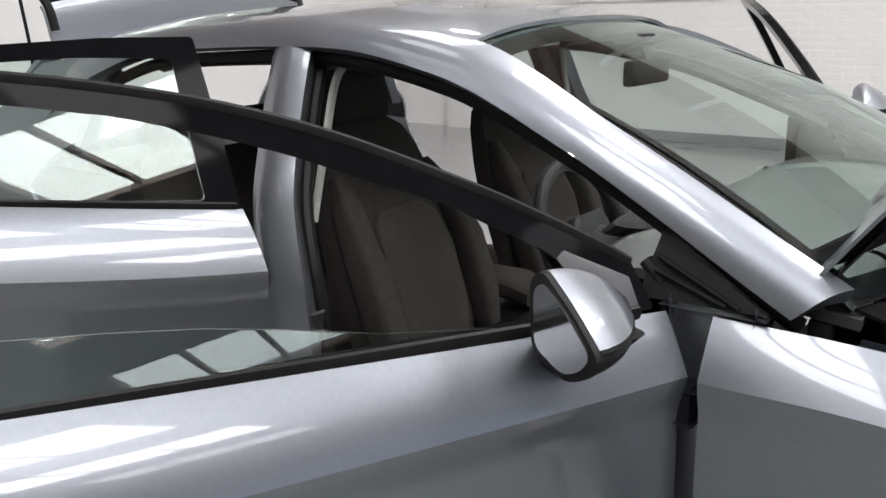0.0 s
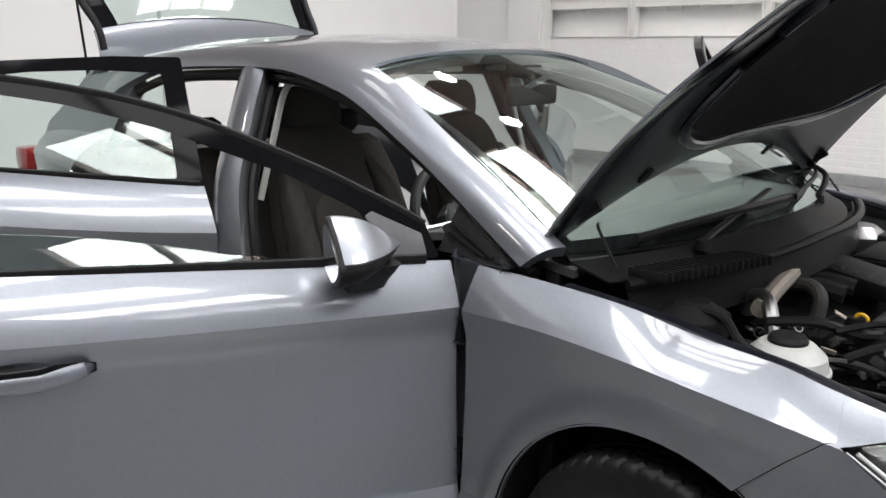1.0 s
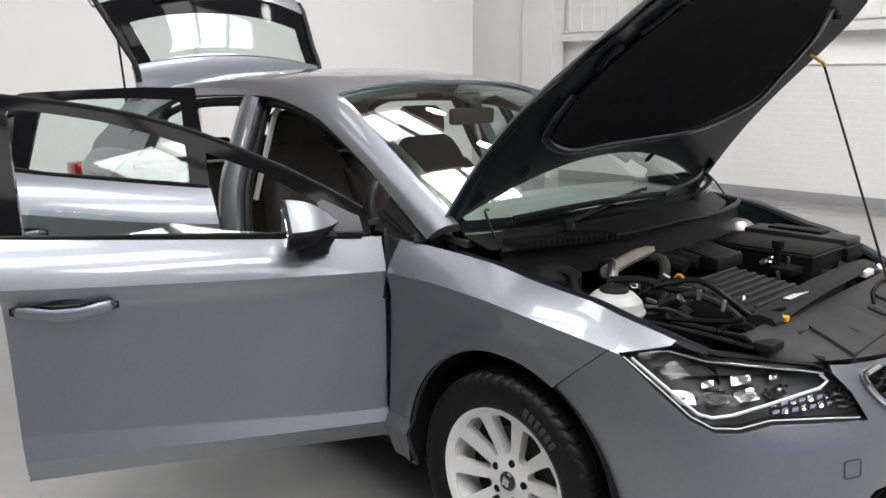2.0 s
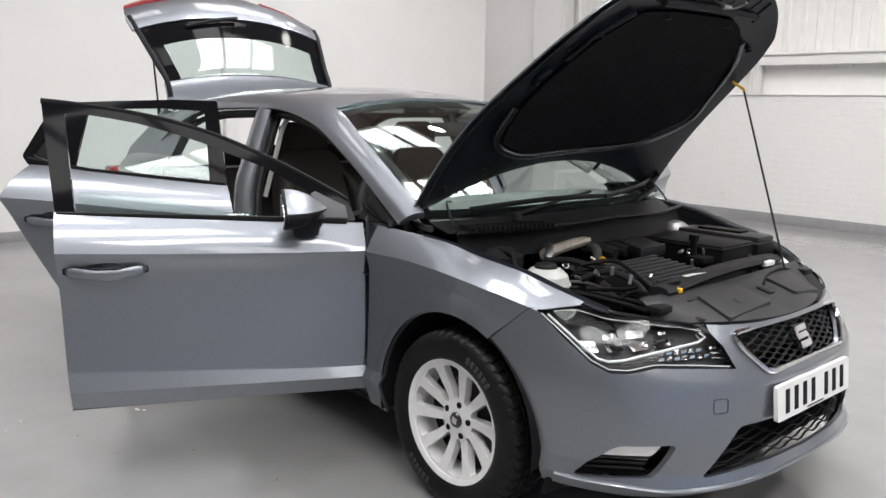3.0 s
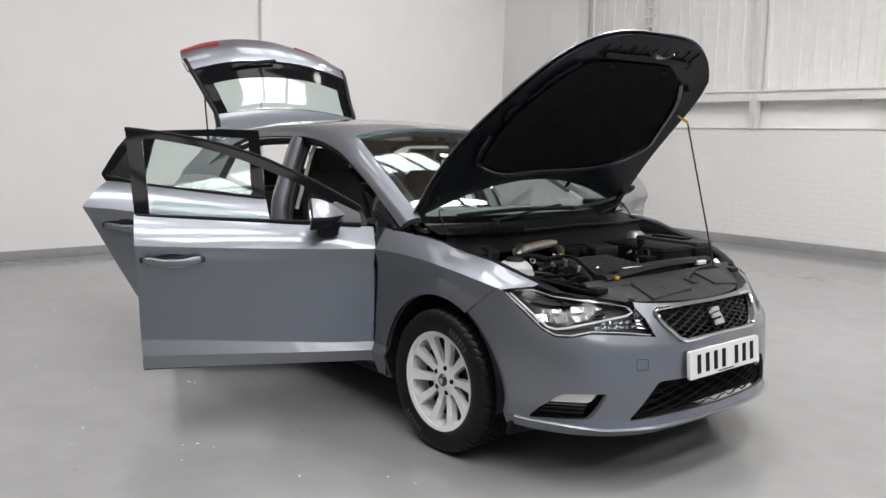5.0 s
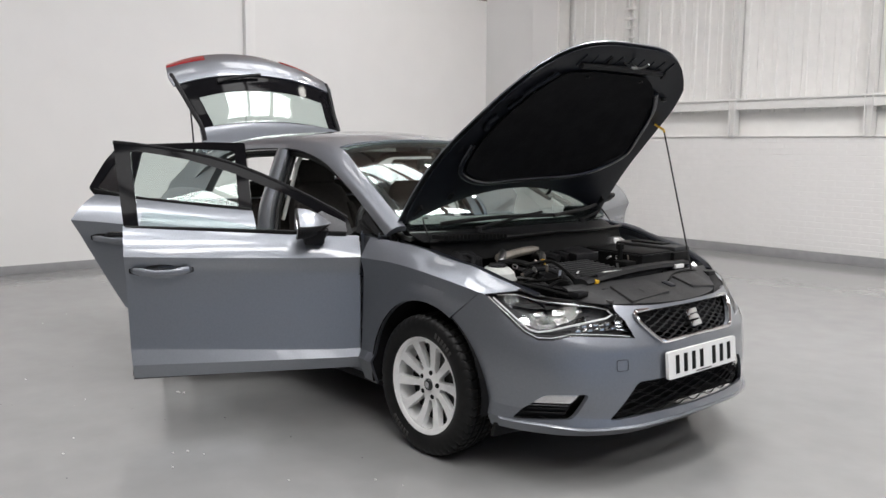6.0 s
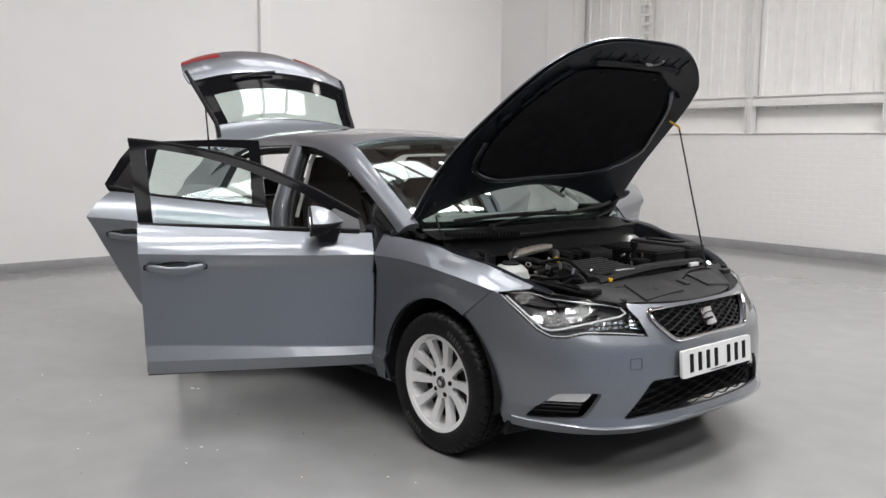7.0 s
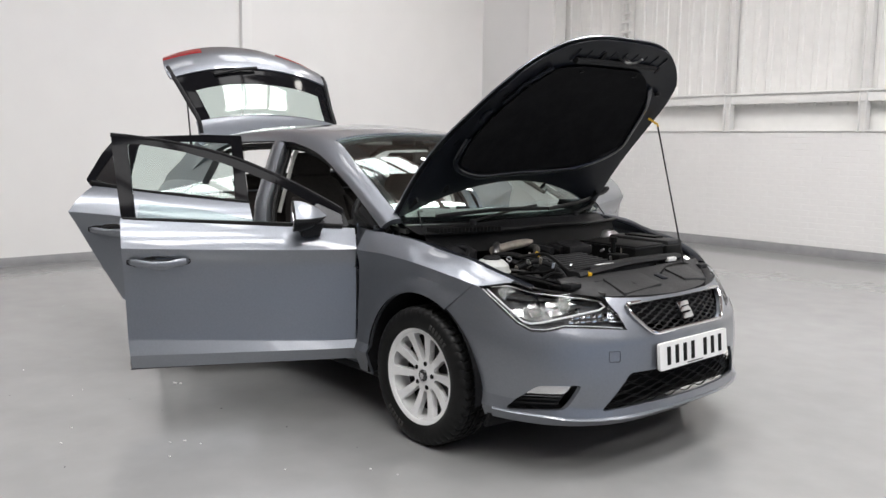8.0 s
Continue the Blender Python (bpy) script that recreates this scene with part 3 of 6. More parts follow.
plate = part("number_plate", prism([plate_at(a, b) for a, b in rounded([(-0.26, 0.535), (0.26, 0.535), (0.26, 0.421), (-0.26, 0.421)], 0.012)], (-0.014, 0, 0)), WHITE, CAR, "white number plate with dark bars for characters")
for k in range(7):
    y = -0.212 + 0.060 * k + (0.036 if k > 3 else 0)
    face = [(y + 0.004, 0.517), (y + 0.029, 0.517), (y + 0.029, 0.440), (y + 0.004, 0.440)]
    part("plate_bar", prism([plate_at(a, b, 0.002) for a, b in face], (-0.004, 0, 0)), INK, plate)
part("plate_mark", prism([plate_at(a, b, 0.002) for a, b in ((-0.06, 0.431), (0.06, 0.431), (0.06, 0.427), (-0.06, 0.427))], (-0.004, 0, 0)), SIDEMARK, plate)

# ---------------------------------------------------------------- headlamps
DRL = [(5.26, .757), (4.73, .686), (4.40, .640), (4.22, .632), (3.97, .638), (3.35, .660), (2.62, .680), (2.45, .693), (2.55, .708)]
for side in (-1, 1):
    way = Vector((0.62, side * 0.76, 0.12)).normalized()
    fnp = lambda u, v, side=side: (1 - v) ** 2 * skin(1.85 + 3.75 * u, 3.55, side) + 2 * v * (1 - v) * skin(1.85 + 3.75 * u, 4.15, side) + v * v * skin(1.85 + 3.75 * u, 5, side)
    sgn = -1 if side < 0 else 1
    lens = carve(sheet(fnp, 46, 18, 0.003 * sgn), lamp_cut(LAMP, side), how="INTERSECT")
    lamp = part("headlamp", lens, LENS, CAR, "clear headlamp with dark housing and chrome strips")
    lamp.visible_shadow = False
    fnb = lambda u, v, side=side, way=way: skin(1.85 + 3.75 * u, 3.55 + 1.45 * v, side) - way * 0.075
    back = carve(sheet(fnb, 40, 14, 0.004 * sgn), lamp_cut(LAMP, side), how="INTERSECT")
    part("lamp_housing", back, LAMPDARK, lamp, "dark grey inner housing")
    wall_in = bmesh.new()
    low = [(a, min(b, curve_at(RISE, a)[11] - 0.004)) for a, b in LAMP]
    outer = [wall_in.verts.new(skin_z(a, b, side) - way * 0.006) for a, b in low]
    inner = [wall_in.verts.new(skin_z(a, b, side) - way * 0.078) for a, b in low]
    for i in range(len(LAMP)):
        k = (i + 1) % len(LAMP)
        wall_in.faces.new((outer[i], outer[k], inner[k], inner[i]))
    part("lamp_wall", wall_in, BLACK, lamp)
    part("light_strip", tube([skin_z(a, b, side) - way * 0.026 for a, b in DRL], 0.0042, 8), STRIP, lamp, "pale daytime light strip")
    edge = [(5.36, .760), (4.9, .697), (4.5, .637), (4.22, .612), (3.9, .611), (3.49, .626), (2.7, .620), (2.1, .609)]
    part("lamp_edge", tube([skin_z(a, b, side) - way * 0.014 for a, b in edge], 0.0018, 6), STRIP, lamp)
    top = [(5.2, .768), (4.83, .772), (4.3, .748), (3.6, .736), (2.9, .724), (2.5, .712)]
    part("lamp_top_strip", tube([skin_z(a, b, side) - way * 0.02 for a, b in top], 0.003, 8), LAMPMETAL, lamp)
    # shelf behind the upper edge, then the lamp units in their dark surround
    part("lamp_shelf", prism([skin_z(a, b, side) - way * 0.045 for a, b in ((4.95, .735), (4.3, .738), (3.5, .728), (2.9, .714), (3.6, .715), (4.4, .716))], -way * 0.02, 0.003), GREYPLASTIC, lamp)
    for (pa, zz, dp, dz) in ((4.25, .697, .18, .014), (3.78, .703, .30, .020), (3.30, .706, .14, .012)):
        q = [skin_z(pa - dp / 2, zz - dz * 0.4, side), skin_z(pa + dp / 2, zz - dz * 0.6, side), skin_z(pa + dp / 2, zz + dz * 0.5, side), skin_z(pa - dp / 2, zz + dz * 0.7, side)]
        part("led_reflector", prism([c - way * 0.048 for c in q], -way * 0.02, 0.004), LAMPMETAL, lamp)
    for k in range(4):
        pa = 4.75 - 0.42 * k
        q = [(pa, .684 - 0.004 * k), (pa - 0.30, .684 + 0.002 * k), (pa - 0.36, .656 + 0.004 * k), (pa - 0.10, .652 + 0.003 * k)]
        part("lamp_facet", prism([skin_z(a, b, side) - way * (0.058 if i < 2 else 0.045) for i, (a, b) in enumerate(q)], -way * 0.008, 0.002), GLOSSBLACK if k % 2 else LAMPMETAL, lamp)
    for k in range(10):
        pa = 4.56 - 0.16 * k
        c = skin_z(pa, .670 + 0.002 * k, side) - way * 0.05
        part("led_lens", lathe([(0.0, -0.007), (0.004, -0.005), (0.006, 0.0), (0.0, 0.002)], 8, "z", c), LAMPMETAL, lamp)
    for k in range(9):
        pa = 3.42 - 0.145 * k
        for j in range(2):
            z_c = .628 + 0.017 * j + 0.0012 * k
            q = [skin_z(pa, z_c, side), skin_z(pa - 0.11, z_c + 0.001, side), skin_z(pa - 0.125, z_c + 0.013, side), skin_z(pa - 0.02, z_c + 0.012, side)]
            tilt = way * (0.008 if (k + j) % 2 else -0.004)
            part("indicator_cell", prism([q[0] - way * 0.046, q[1] - way * 0.046, q[2] - way * 0.046 - tilt, q[3] - way * 0.046 - tilt], -way * 0.012, 0.002), LAMPMETAL, lamp)
    for k in range(3):
        part("tip_bar", tube([skin_z(2.42, .664 - 0.014 * k, side) - way * 0.03, skin_z(2.16 - 0.05 * k, .656 - 0.014 * k, side) - way * 0.03], 0.0042, 6), LAMPMETAL, lamp)
    part("lamp_floor", prism([skin_z(a, b, side) - way * 0.04 for a, b in ((4.35, .622), (3.9, .62), (3.5, .63), (3.5, .642), (3.95, .632), (4.3, .632))], -way * 0.01, 0.002), GREYPLASTIC, lamp)

# ---------------------------------------------------------------- wings, sills, rear end
for side in (-1, 1):
    wing = part("front_wing", arch_lip(carve(panel(SEAM, 7.935, nu=60, nv=44, t=0.012, side=side), arch(0, side=side)), 0.0, side), PAINT, CAR, angle=20)
    liner = bmesh.new()
    a_ring, b_ring = [], []
    for i in range(33):
        a = radians(-8 + 6.2 * i)
        a_ring.append(liner.verts.new((0.381 * math.cos(a), side * 0.87, 0.322 + 0.381 * math.sin(a))))
        b_ring.append(liner.verts.new((0.381 * math.cos(a), side * 0.48, 0.322 + 0.381 * math.sin(a))))
    for i in range(32):
        liner.faces.new((a_ring[i], a_ring[i + 1], b_ring[i + 1], b_ring[i]))
    liner.faces.new(b_ring)
    part("wheel_arch_liner", liner, LINER, wing)
    part("rear_wing", carve(panel(lambda v: plan_of_x(-2.05 - 0.47 * min(1, max(0, (v - 0.6) / 3.4)) + 0.08 * max(0, v - 4)), 12.0, nu=44, nv=36, side=side), arch(-WHEELBASE, side=side)), PAINT, CAR, angle=20)
    rl = bmesh.new()
    bmesh.ops.create_cone(rl, cap_ends=True, segments=40, radius1=0.383, radius2=0.383, depth=0.3)
    rl.transform(Matrix.Translation((-WHEELBASE, side * 0.62, 0.322)) @ Matrix.Rotation(radians(90), 4, "X"))
    part("rear_arch_liner", rl, BLACK, CAR)
    sill = part("sill", box(-2.2, -0.44, side * 0.66, side * 0.765, 0.245, 0.315, 0.02), PAINT, CAR)
    part("sill_cover", box(-2.2, -0.55, side * 0.70, side * 0.80, 0.33, 0.375, 0.012), BLACK, sill)
part("rear_bumper", sheet(lambda a, b: skin(11.99 + 2.01 * (1 - abs(2 * a - 1)), 4 * b, -1 if a < 0.5 else 1), 40, 20, -0.012), PAINT, CAR)
part("underbody", box(-3.2, -0.3, -0.72, 0.72, 0.17, 0.24, 0.02), BLACK, CAR)
# ---------------------------------------------------------------- roof, pillars and windows
ROOFLINE = [(-2.80, 1.372), (-2.5, 1.424), (-2.1, 1.455), (-1.6, 1.457), (-1.3, 1.436), (-1.10, 1.404)]


def roof_fn(u, v):
    y = (2 * v - 1) * 0.56
    s = abs(2 * v - 1)
    xf = -1.10 - 0.03 * s * s
    xr = -2.80 + 0.02 * s * s
    x = xf + (xr - xf) * u
    return Vector((x, y, curve_at(ROOFLINE, x) - 0.035 * s**2 - 0.022 * s**6))


roof = part("roof", sheet(lambda u, v: roof_fn(v, u), 24, 36, -0.01), PAINT, CAR)
part("headlining", sheet(lambda u, v: roof_fn(0.02 + 0.93 * v, 0.03 + 0.94 * u) - Vector((0, 0, 0.03)), 16, 24, -0.01), HEADLINE, roof)
RAIL_OUT = [(0, -0.365, .775, .945), (1, -0.80, .705, 1.16), (2, -1.15, .650, 1.287), (3, -1.45, .622, 1.338), (4, -1.66, .614, 1.348), (5, -2.1, .62, 1.335), (6, -2.42, .65, 1.26), (7, -2.70, .70, 1.10)]
RAIL_IN = [(0, -0.30, .732, .975), (1, -0.725, .652, 1.178), (2, -1.11, .565, 1.342), (3, -1.38, .55, 1.385), (4, -1.66, .56, 1.399), (5, -2.1, .56, 1.385), (6, -2.5, .555, 1.352), (7, -2.82, .56, 1.25)]


def gh_point(x, z, side, inset=0.0):
    return Vector((x, side * (greenhouse(z) - inset), z))


for side in (-1, 1):
    def rail(u, v, side=side):
        a, b = Vector(curve_at(RAIL_OUT, 7 * u)), Vector(curve_at(RAIL_IN, 7 * u))
        c = a + (b - a) * v
        c += Vector((0.1, 0.6, 0.55)) * (0.016 * math.sin(math.pi * v))
        return Vector((c.x, side * c.y, c.z))
    pil = part("pillar_and_roof_rail", sheet(rail, 70, 10, -0.028 * side), PAINT, CAR)
    seal = [Vector(curve_at(RAIL_OUT, 6.3 * i / 60)) for i in range(61)]
    part("door_seal", tube([(c.x + 0.004, side * (c.y - 0.022), c.z - 0.018) for c in seal], 0.017, 8), RUBBER, pil)
    part("inner_trim", tube([(c.x - 0.01, side * (c.y - 0.06), c.z - 0.022) for c in seal[6:52]], 0.02, 8), TRIM, pil)
    # corner piece at the foot of the pillar
    tri = [(-0.40, 0.948), (-0.62, 0.945), (-0.60, 1.055)]
    part("corner_trim", prism([gh_point(a, b, side, 0.004) for a, b in tri], (0, -side * 0.02, 0), 0.003), BLACK, pil, "black triangular corner trim")
    for k in range(2):
        o = 0.014 + 0.022 * k
        part("trim_strip", tube([gh_point(-0.43 - o, 0.955, side, -0.004), gh_point(-0.595, 1.03 - o, side, -0.004)], 0.0045, 6), RUBBER, pil)
    # middle pillar
    BP = [(0, -1.625, .555, 1.352), (1, -1.615, .59, 1.325), (2, -1.575, .70, 1.10), (3, -1.53, .765, 0.97), (4, -1.46, .81, 0.78), (5, -1.44, .815, 0.55), (6, -1.44, .79, 0.33)]
    def bpil(u, v, side=side):
        c = curve_at(BP, 6 * u)
        w = 0.034 + 0.018 * u
        s = 2 * v - 1
        return Vector((c[0] + s * w, side * (c[1] - 0.012 + 0.012 * (1 - s * s)), c[2]))
    bp = part("middle_pillar", sheet(bpil, 40, 10, 0.06 * side), PAINT, CAR)
    for s in (-1, 1):
        edge = []
        for i in range(25):
            c = curve_at(BP, 6 * i / 24)
            edge.append((c[0] + s * (0.04 + 0.018 * i / 24), side * (c[1] - 0.022), c[2]))
        part("pillar_seal", tube(edge, 0.017, 8), RUBBER, bp)
    part("belt_strip", tube([(-1.515, side * 0.69, 0.94), (-1.525, side * 0.62, 1.14), (-1.523, side * 0.578, 1.27), (-1.495, side * 0.555, 1.315), (-1.41, side * 0.55, 1.33)], 0.011, 8, flat=(1.2, 0.7), steps=6), HEADLINE, bp, "pale pillar trim strip")
    part("striker", join(box(-1.43, -1.39, side * 0.80, side * 0.83, 0.72, 0.765, 0.004), tube([(-1.41, side * 0.81, 0.73), (-1.41, side * 0.85, 0.73), (-1.41, side * 0.85, 0.755), (-1.41, side * 0.81, 0.755)], 0.005, 6)), STEEL, bp)
    part("hinge_post", box(-0.56, -0.42, side * 0.70, side * 0.785, 0.30, 0.94, 0.02), PAINT, CAR)
    part("hinge_post_seal", tube([(-0.57, side * 0.775, 0.32), (-0.575, side * 0.775, 0.7), (-0.57, side * 0.78, 0.93), (-0.62, side * 0.765, 1.0)], 0.014, 8, steps=4), RUBBER, CAR)
    for z in (0.45, 0.78):
        part("door_hinge", box(-0.575, -0.50, side * 0.775, side * 0.84, z - 0.03, z + 0.03, 0.008), UNDER, CAR)


def screen(u, v, grow=0.0):
    s = abs(2 * v - 1)
    bot = Vector((-0.12 - 0.165 * s**2.2, (2 * v - 1) * 0.733, 0.980))
    top = Vector((-1.10 - 0.03 * s * s, (2 * v - 1) * 0.57, 1.398 - 0.055 * s**2.5))
    p = bot + (top - bot) * u
    p.z += 0.03 * math.sin(math.pi * u) - grow
    p.x += 0.02 * math.sin(math.pi * u)
    return p


ws = part("windscreen", sheet(screen, 24, 32, 0.005), GLASS, CAR, "clear raked windscreen")
ws.visible_shadow = False
part("screen_band", sheet(lambda u, v: screen(0.93 + 0.07 * u, v, 0.008), 3, 24, 0.002), GLOSSBLACK, ws)
part("screen_band_low", sheet(lambda u, v: screen(0.0 + 0.055 * u, v, 0.008), 3, 24, 0.002), GLOSSBLACK, ws)
for s in (0, 1):
    part("screen_band_side", sheet(lambda u, v, s=s: screen(u, (0.0 + 0.022 * v) if s == 0 else (0.978 + 0.022 * v), 0.008), 16, 3, 0.002), GLOSSBLACK, ws)
part("sensor_box", box(-1.04, -0.96, -0.05, 0.05, 1.335, 1.365, 0.01), BLACK, ws)

# scuttle and wipers
scuttle = part("scuttle", sheet(lambda u, v: Vector((-0.06 - 0.17 * abs(2 * u - 1) ** 2.2 - 0.09 * v + 0.03, (2 * u - 1) * (0.70 + 0.02 * v), 0.948 + 0.035 * v - 0.02 * abs(2 * u - 1))), 40, 8, 0.006), BLACK, CAR, "matt black plastic scuttle panel")
part("scuttle_front", sheet(lambda u, v: Vector((0.0 - 0.13 * abs(2 * u - 1) ** 2.2 - 0.03 * v, (2 * u - 1) * 0.70, 0.86 + 0.09 * v - 0.02 * abs(2 * u - 1))), 30, 4, 0.006), INK, scuttle)
part("scuttle_seal", tube([(0.0 - 0.15 * abs(s) ** 2.2, s * 0.71, 0.955 - 0.02 * abs(s)) for s in (i / 20 - 1 for i in range(41))], 0.010, 8), RUBBER, scuttle)
for k in range(18):
    y = -0.68 + 0.018 * k
    part("scuttle_slat", box(-0.17 + 0.1 * (k / 18), -0.08 + 0.1 * (k / 18), y, y + 0.006, 0.945, 0.966, 0.001), RUBBER, scuttle)
for (pts, blade) in (((( -0.13, -0.42, 0.985), (-0.17, -0.1, 1.02), (-0.20, 0.10, 1.035)), ((-0.20, -0.60, 1.01), (-0.14, -0.25, 1.03), (-0.14, 0.15, 1.02))),
                     (((-0.16, 0.38, 0.985), (-0.22, 0.60, 1.02), (-0.30, 0.66, 1.045)), ((-0.13, 0.12, 1.02), (-0.20, 0.45, 1.04), (-0.30, 0.68, 1.05)))):
    wip = part("wiper", tube(pts, 0.010, 8, flat=(1, 0.7), steps=6), BLACK, CAR)
    part("wiper_blade", tube(blade, 0.009, 6, flat=(0.6, 1.2), steps=6), RUBBER, wip)
    part("wiper_cap", lathe([(0, 0.03), (0.016, 0.024), (0.02, 0.0), (0, 0)], 12, "z", Vector(pts[0]) - Vector((0, 0, 0.02))), BLACK, wip)

# ---------------------------------------------------------------- bonnet
HINGE = Vector((-0.37, 0, 0.965))
BONNET_OPEN = 58.7
BON_W = [(-0.35, .752), (-0.1, .740), (0.1, .718), (0.3, .675), (0.45, .632), (0.57, .575)]


def bonnet_fn(u, v, drop=0.0):
    s = 2 * v - 1
    x_r = -0.155 - 0.195 * s * s
    x_f = 0.80 - 0.215 * abs(s) ** 3.2
    x = x_r + (x_f - x_r) * u
    # half width along the side edge, narrowed at the nose
    edge_x = -0.35 + 0.92 * u
    w = curve_at(BON_W, edge_x)
    y = s * w
    z_r = 0.998 - 0.033 * s * s
    z_f = 0.715 + 0.04 * s * s
    z = z_r + (z_f - z_r) * u + 0.045 * math.sin(math.pi * (u * 0.55 + 0.42)) * math.sin(math.pi * min(1, u * 1.02)) + 0.018 * math.sin(math.pi * u) * (1 - s * s)
    return Vector((x, y, z - drop))


swing = Matrix.Translation(HINGE) @ Matrix.Rotation(radians(-BONNET_OPEN), 4, "Y") @ Matrix.Translation(-HINGE)
bon = sheet(lambda u, v: bonnet_fn(v, u), 40, 34, 0.006)
bonnet = part("bonnet", moved(bon, swing), PAINT, CAR)
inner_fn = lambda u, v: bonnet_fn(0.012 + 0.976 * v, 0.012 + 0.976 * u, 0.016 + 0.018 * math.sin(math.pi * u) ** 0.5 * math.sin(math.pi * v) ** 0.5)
part("bonnet_inner_panel", moved(sheet(inner_fn, 40, 34, -0.004), swing), UNDER, bonnet, "near-black inner panel")
LINER_POLY = [(0.0, -0.515), (-0.065, -0.334), (-0.06, -0.09), (-0.02, 0.36), (0.108, 0.56), (0.24, 0.55), (0.50, 0.42), (0.60, 0.30), (0.64, 0.20), (0.64, -0.19), (0.62, -0.36), (0.50, -0.46), (0.36, -0.51), (0.17, -0.54)]
liner_bm = carve(sheet(lambda u, v: bonnet_fn(0.02 + 0.96 * v, 0.02 + 0.96 * u, 0.048), 36, 30, 0.008), prism([(a, b, 0.2) for a, b in rounded(LINER_POLY, 0.05)], (0, 0, 1.5)), how="INTERSECT")
part("bonnet_liner", moved(liner_bm, swing), LINER, bonnet, "black felt sound liner")


BON_UV = [(u / 60, v / 60) for u in range(61) for v in range(61)]
BON_XY = np.array([bonnet_fn(*q).xy for q in BON_UV])


def on_bonnet(x, y, drop):
    """A place under the open bonnet, given by x and y as it lies closed."""
    best = BON_UV[int(np.argmin(((BON_XY - (x, y)) ** 2).sum(axis=1)))]
    return swing @ bonnet_fn(*best, drop)


rib = [(0.18, -0.575), (0.0, -0.54), (-0.085, -0.34), (-0.08, -0.09), (-0.04, 0.36), (0.10, 0.585), (0.24, 0.575), (0.42, 0.50), (0.55, 0.40)]
part("bonnet_rib", tube([on_bonnet(a, b, 0.044) for a, b in rib], 0.012, 8, flat=(1.2, 0.7), steps=4), BONRIB, bonnet)
part("bonnet_rib", tube([on_bonnet(a, b, 0.042) for a, b in ((0.40, -0.545), (0.47, -0.50), (0.52, -0.505), (0.62, -0.40))], 0.009, 8, steps=4), UNDER, bonnet)
part("bonnet_rib", tube([on_bonnet(a, b, 0.036) for a, b in ((0.28, -0.57), (0.33, -0.60), (0.36, -0.56))], 0.014, 8, steps=4), UNDER, bonnet)
for k in range(9):
    y = -0.32 + 0.08 * k
    part("bonnet_rib", tube([on_bonnet(0.655, y, 0.03), on_bonnet(0.73, y + 0.012, 0.026)], 0.006, 6), UNDER, bonnet)
part("bonnet_rib", tube([on_bonnet(0.665, -0.3, 0.04), on_bonnet(0.675, 0.0, 0.042), on_bonnet(0.665, 0.3, 0.04)], 0.014, 8, steps=6), BLACK, bonnet)
# solid black discs laid on, their colour giving the shade of cutouts
for x, y, r in ((0.14, -0.615, 0.016), (0.45, -0.56, 0.014), (0.60, -0.43, 0.014), (0.70, -0.12, 0.014), (0.66, 0.34, 0.012), (0.34, 0.55, 0.012), (-0.16, -0.50, 0.016), (-0.17, 0.22, 0.014)):
    q = on_bonnet(x, y, 0.031 if abs(y) < 0.55 else 0.024)
    hole = moved(lathe([(0.0, 0.004), (r, 0.004), (r * 1.18, 0.0), (r, -0.004), (0.0, -0.004)], 14, "z"), Matrix.Translation(q) @ Matrix.Rotation(radians(-BONNET_OPEN + 12), 4, "Y") @ Matrix.Diagonal((1.5, 0.8, 1, 1)))
    part("hole_shade", hole, INK, bonnet)
part("latch_hoop", tube([on_bonnet(0.70, -0.025, 0.03), on_bonnet(0.70, -0.025, 0.075), on_bonnet(0.70, 0.025, 0.075), on_bonnet(0.70, 0.025, 0.03)], 0.005, 8), STEEL, bonnet)
part("safety_catch", tube([on_bonnet(0.67, 0.05, 0.03), on_bonnet(0.70, 0.07, 0.07), on_bonnet(0.74, 0.06, 0.085)], 0.006, 8, steps=4), STEEL, bonnet)
for y in (-0.48, 0.48, -0.2, 0.2):
    part("rubber_buffer", lathe([(0, 0), (0.014, 0.002), (0.014, 0.016), (0, 0.02)], 10, "z", on_bonnet(0.60 - 0.35 * abs(abs(y) - 0.2), y, 0.05)), RUBBER, bonnet)
for side in (-1, 1):
    part("bonnet_hinge", join(tube([(-0.42, side * 0.70, 0.93), (-0.39, side * 0.69, 1.0), on_bonnet(-0.20, side * 0.66, 0.03)], 0.014, 8, flat=(0.5, 1.4)), tube([(-0.30, side * 0.70, 0.93), (-0.36, side * 0.70, 0.985)], 0.016, 8)), BLACK, bonnet)
    part("washer_hose", tube([on_bonnet(-0.28, side * 0.60, 0.04), (-0.26, side * 0.66, 1.03), (-0.20, side * 0.68, 0.96)], 0.004, 6, steps=5), RUBBER, bonnet)
PROP_TOP, PROP_LOW = Vector((0.136, 0.595, 1.50)), Vector((0.54, 0.37, 0.785))
elbow = PROP_TOP + Vector((0.035, 0.035, -0.03))
prop = part("bonnet_prop", tube([PROP_LOW, PROP_LOW + (elbow - PROP_LOW) * 0.5, elbow], 0.0042, 8), BLACK, CAR, "thin steel prop rod holding the bonnet up")
part("prop_grip", tube([elbow + (PROP_LOW - elbow) * 0.02, elbow, PROP_TOP], 0.006, 8), YELLOW, prop, "yellow plastic end of the rod")

# ---------------------------------------------------------------- doors
def door_swing(x, y, side, deg):
    return Matrix.Translation((x, side * y, 0)) @ Matrix.Rotation(radians(-side * deg), 4, "Z") @ Matrix.Translation((-x, -side * y, 0))


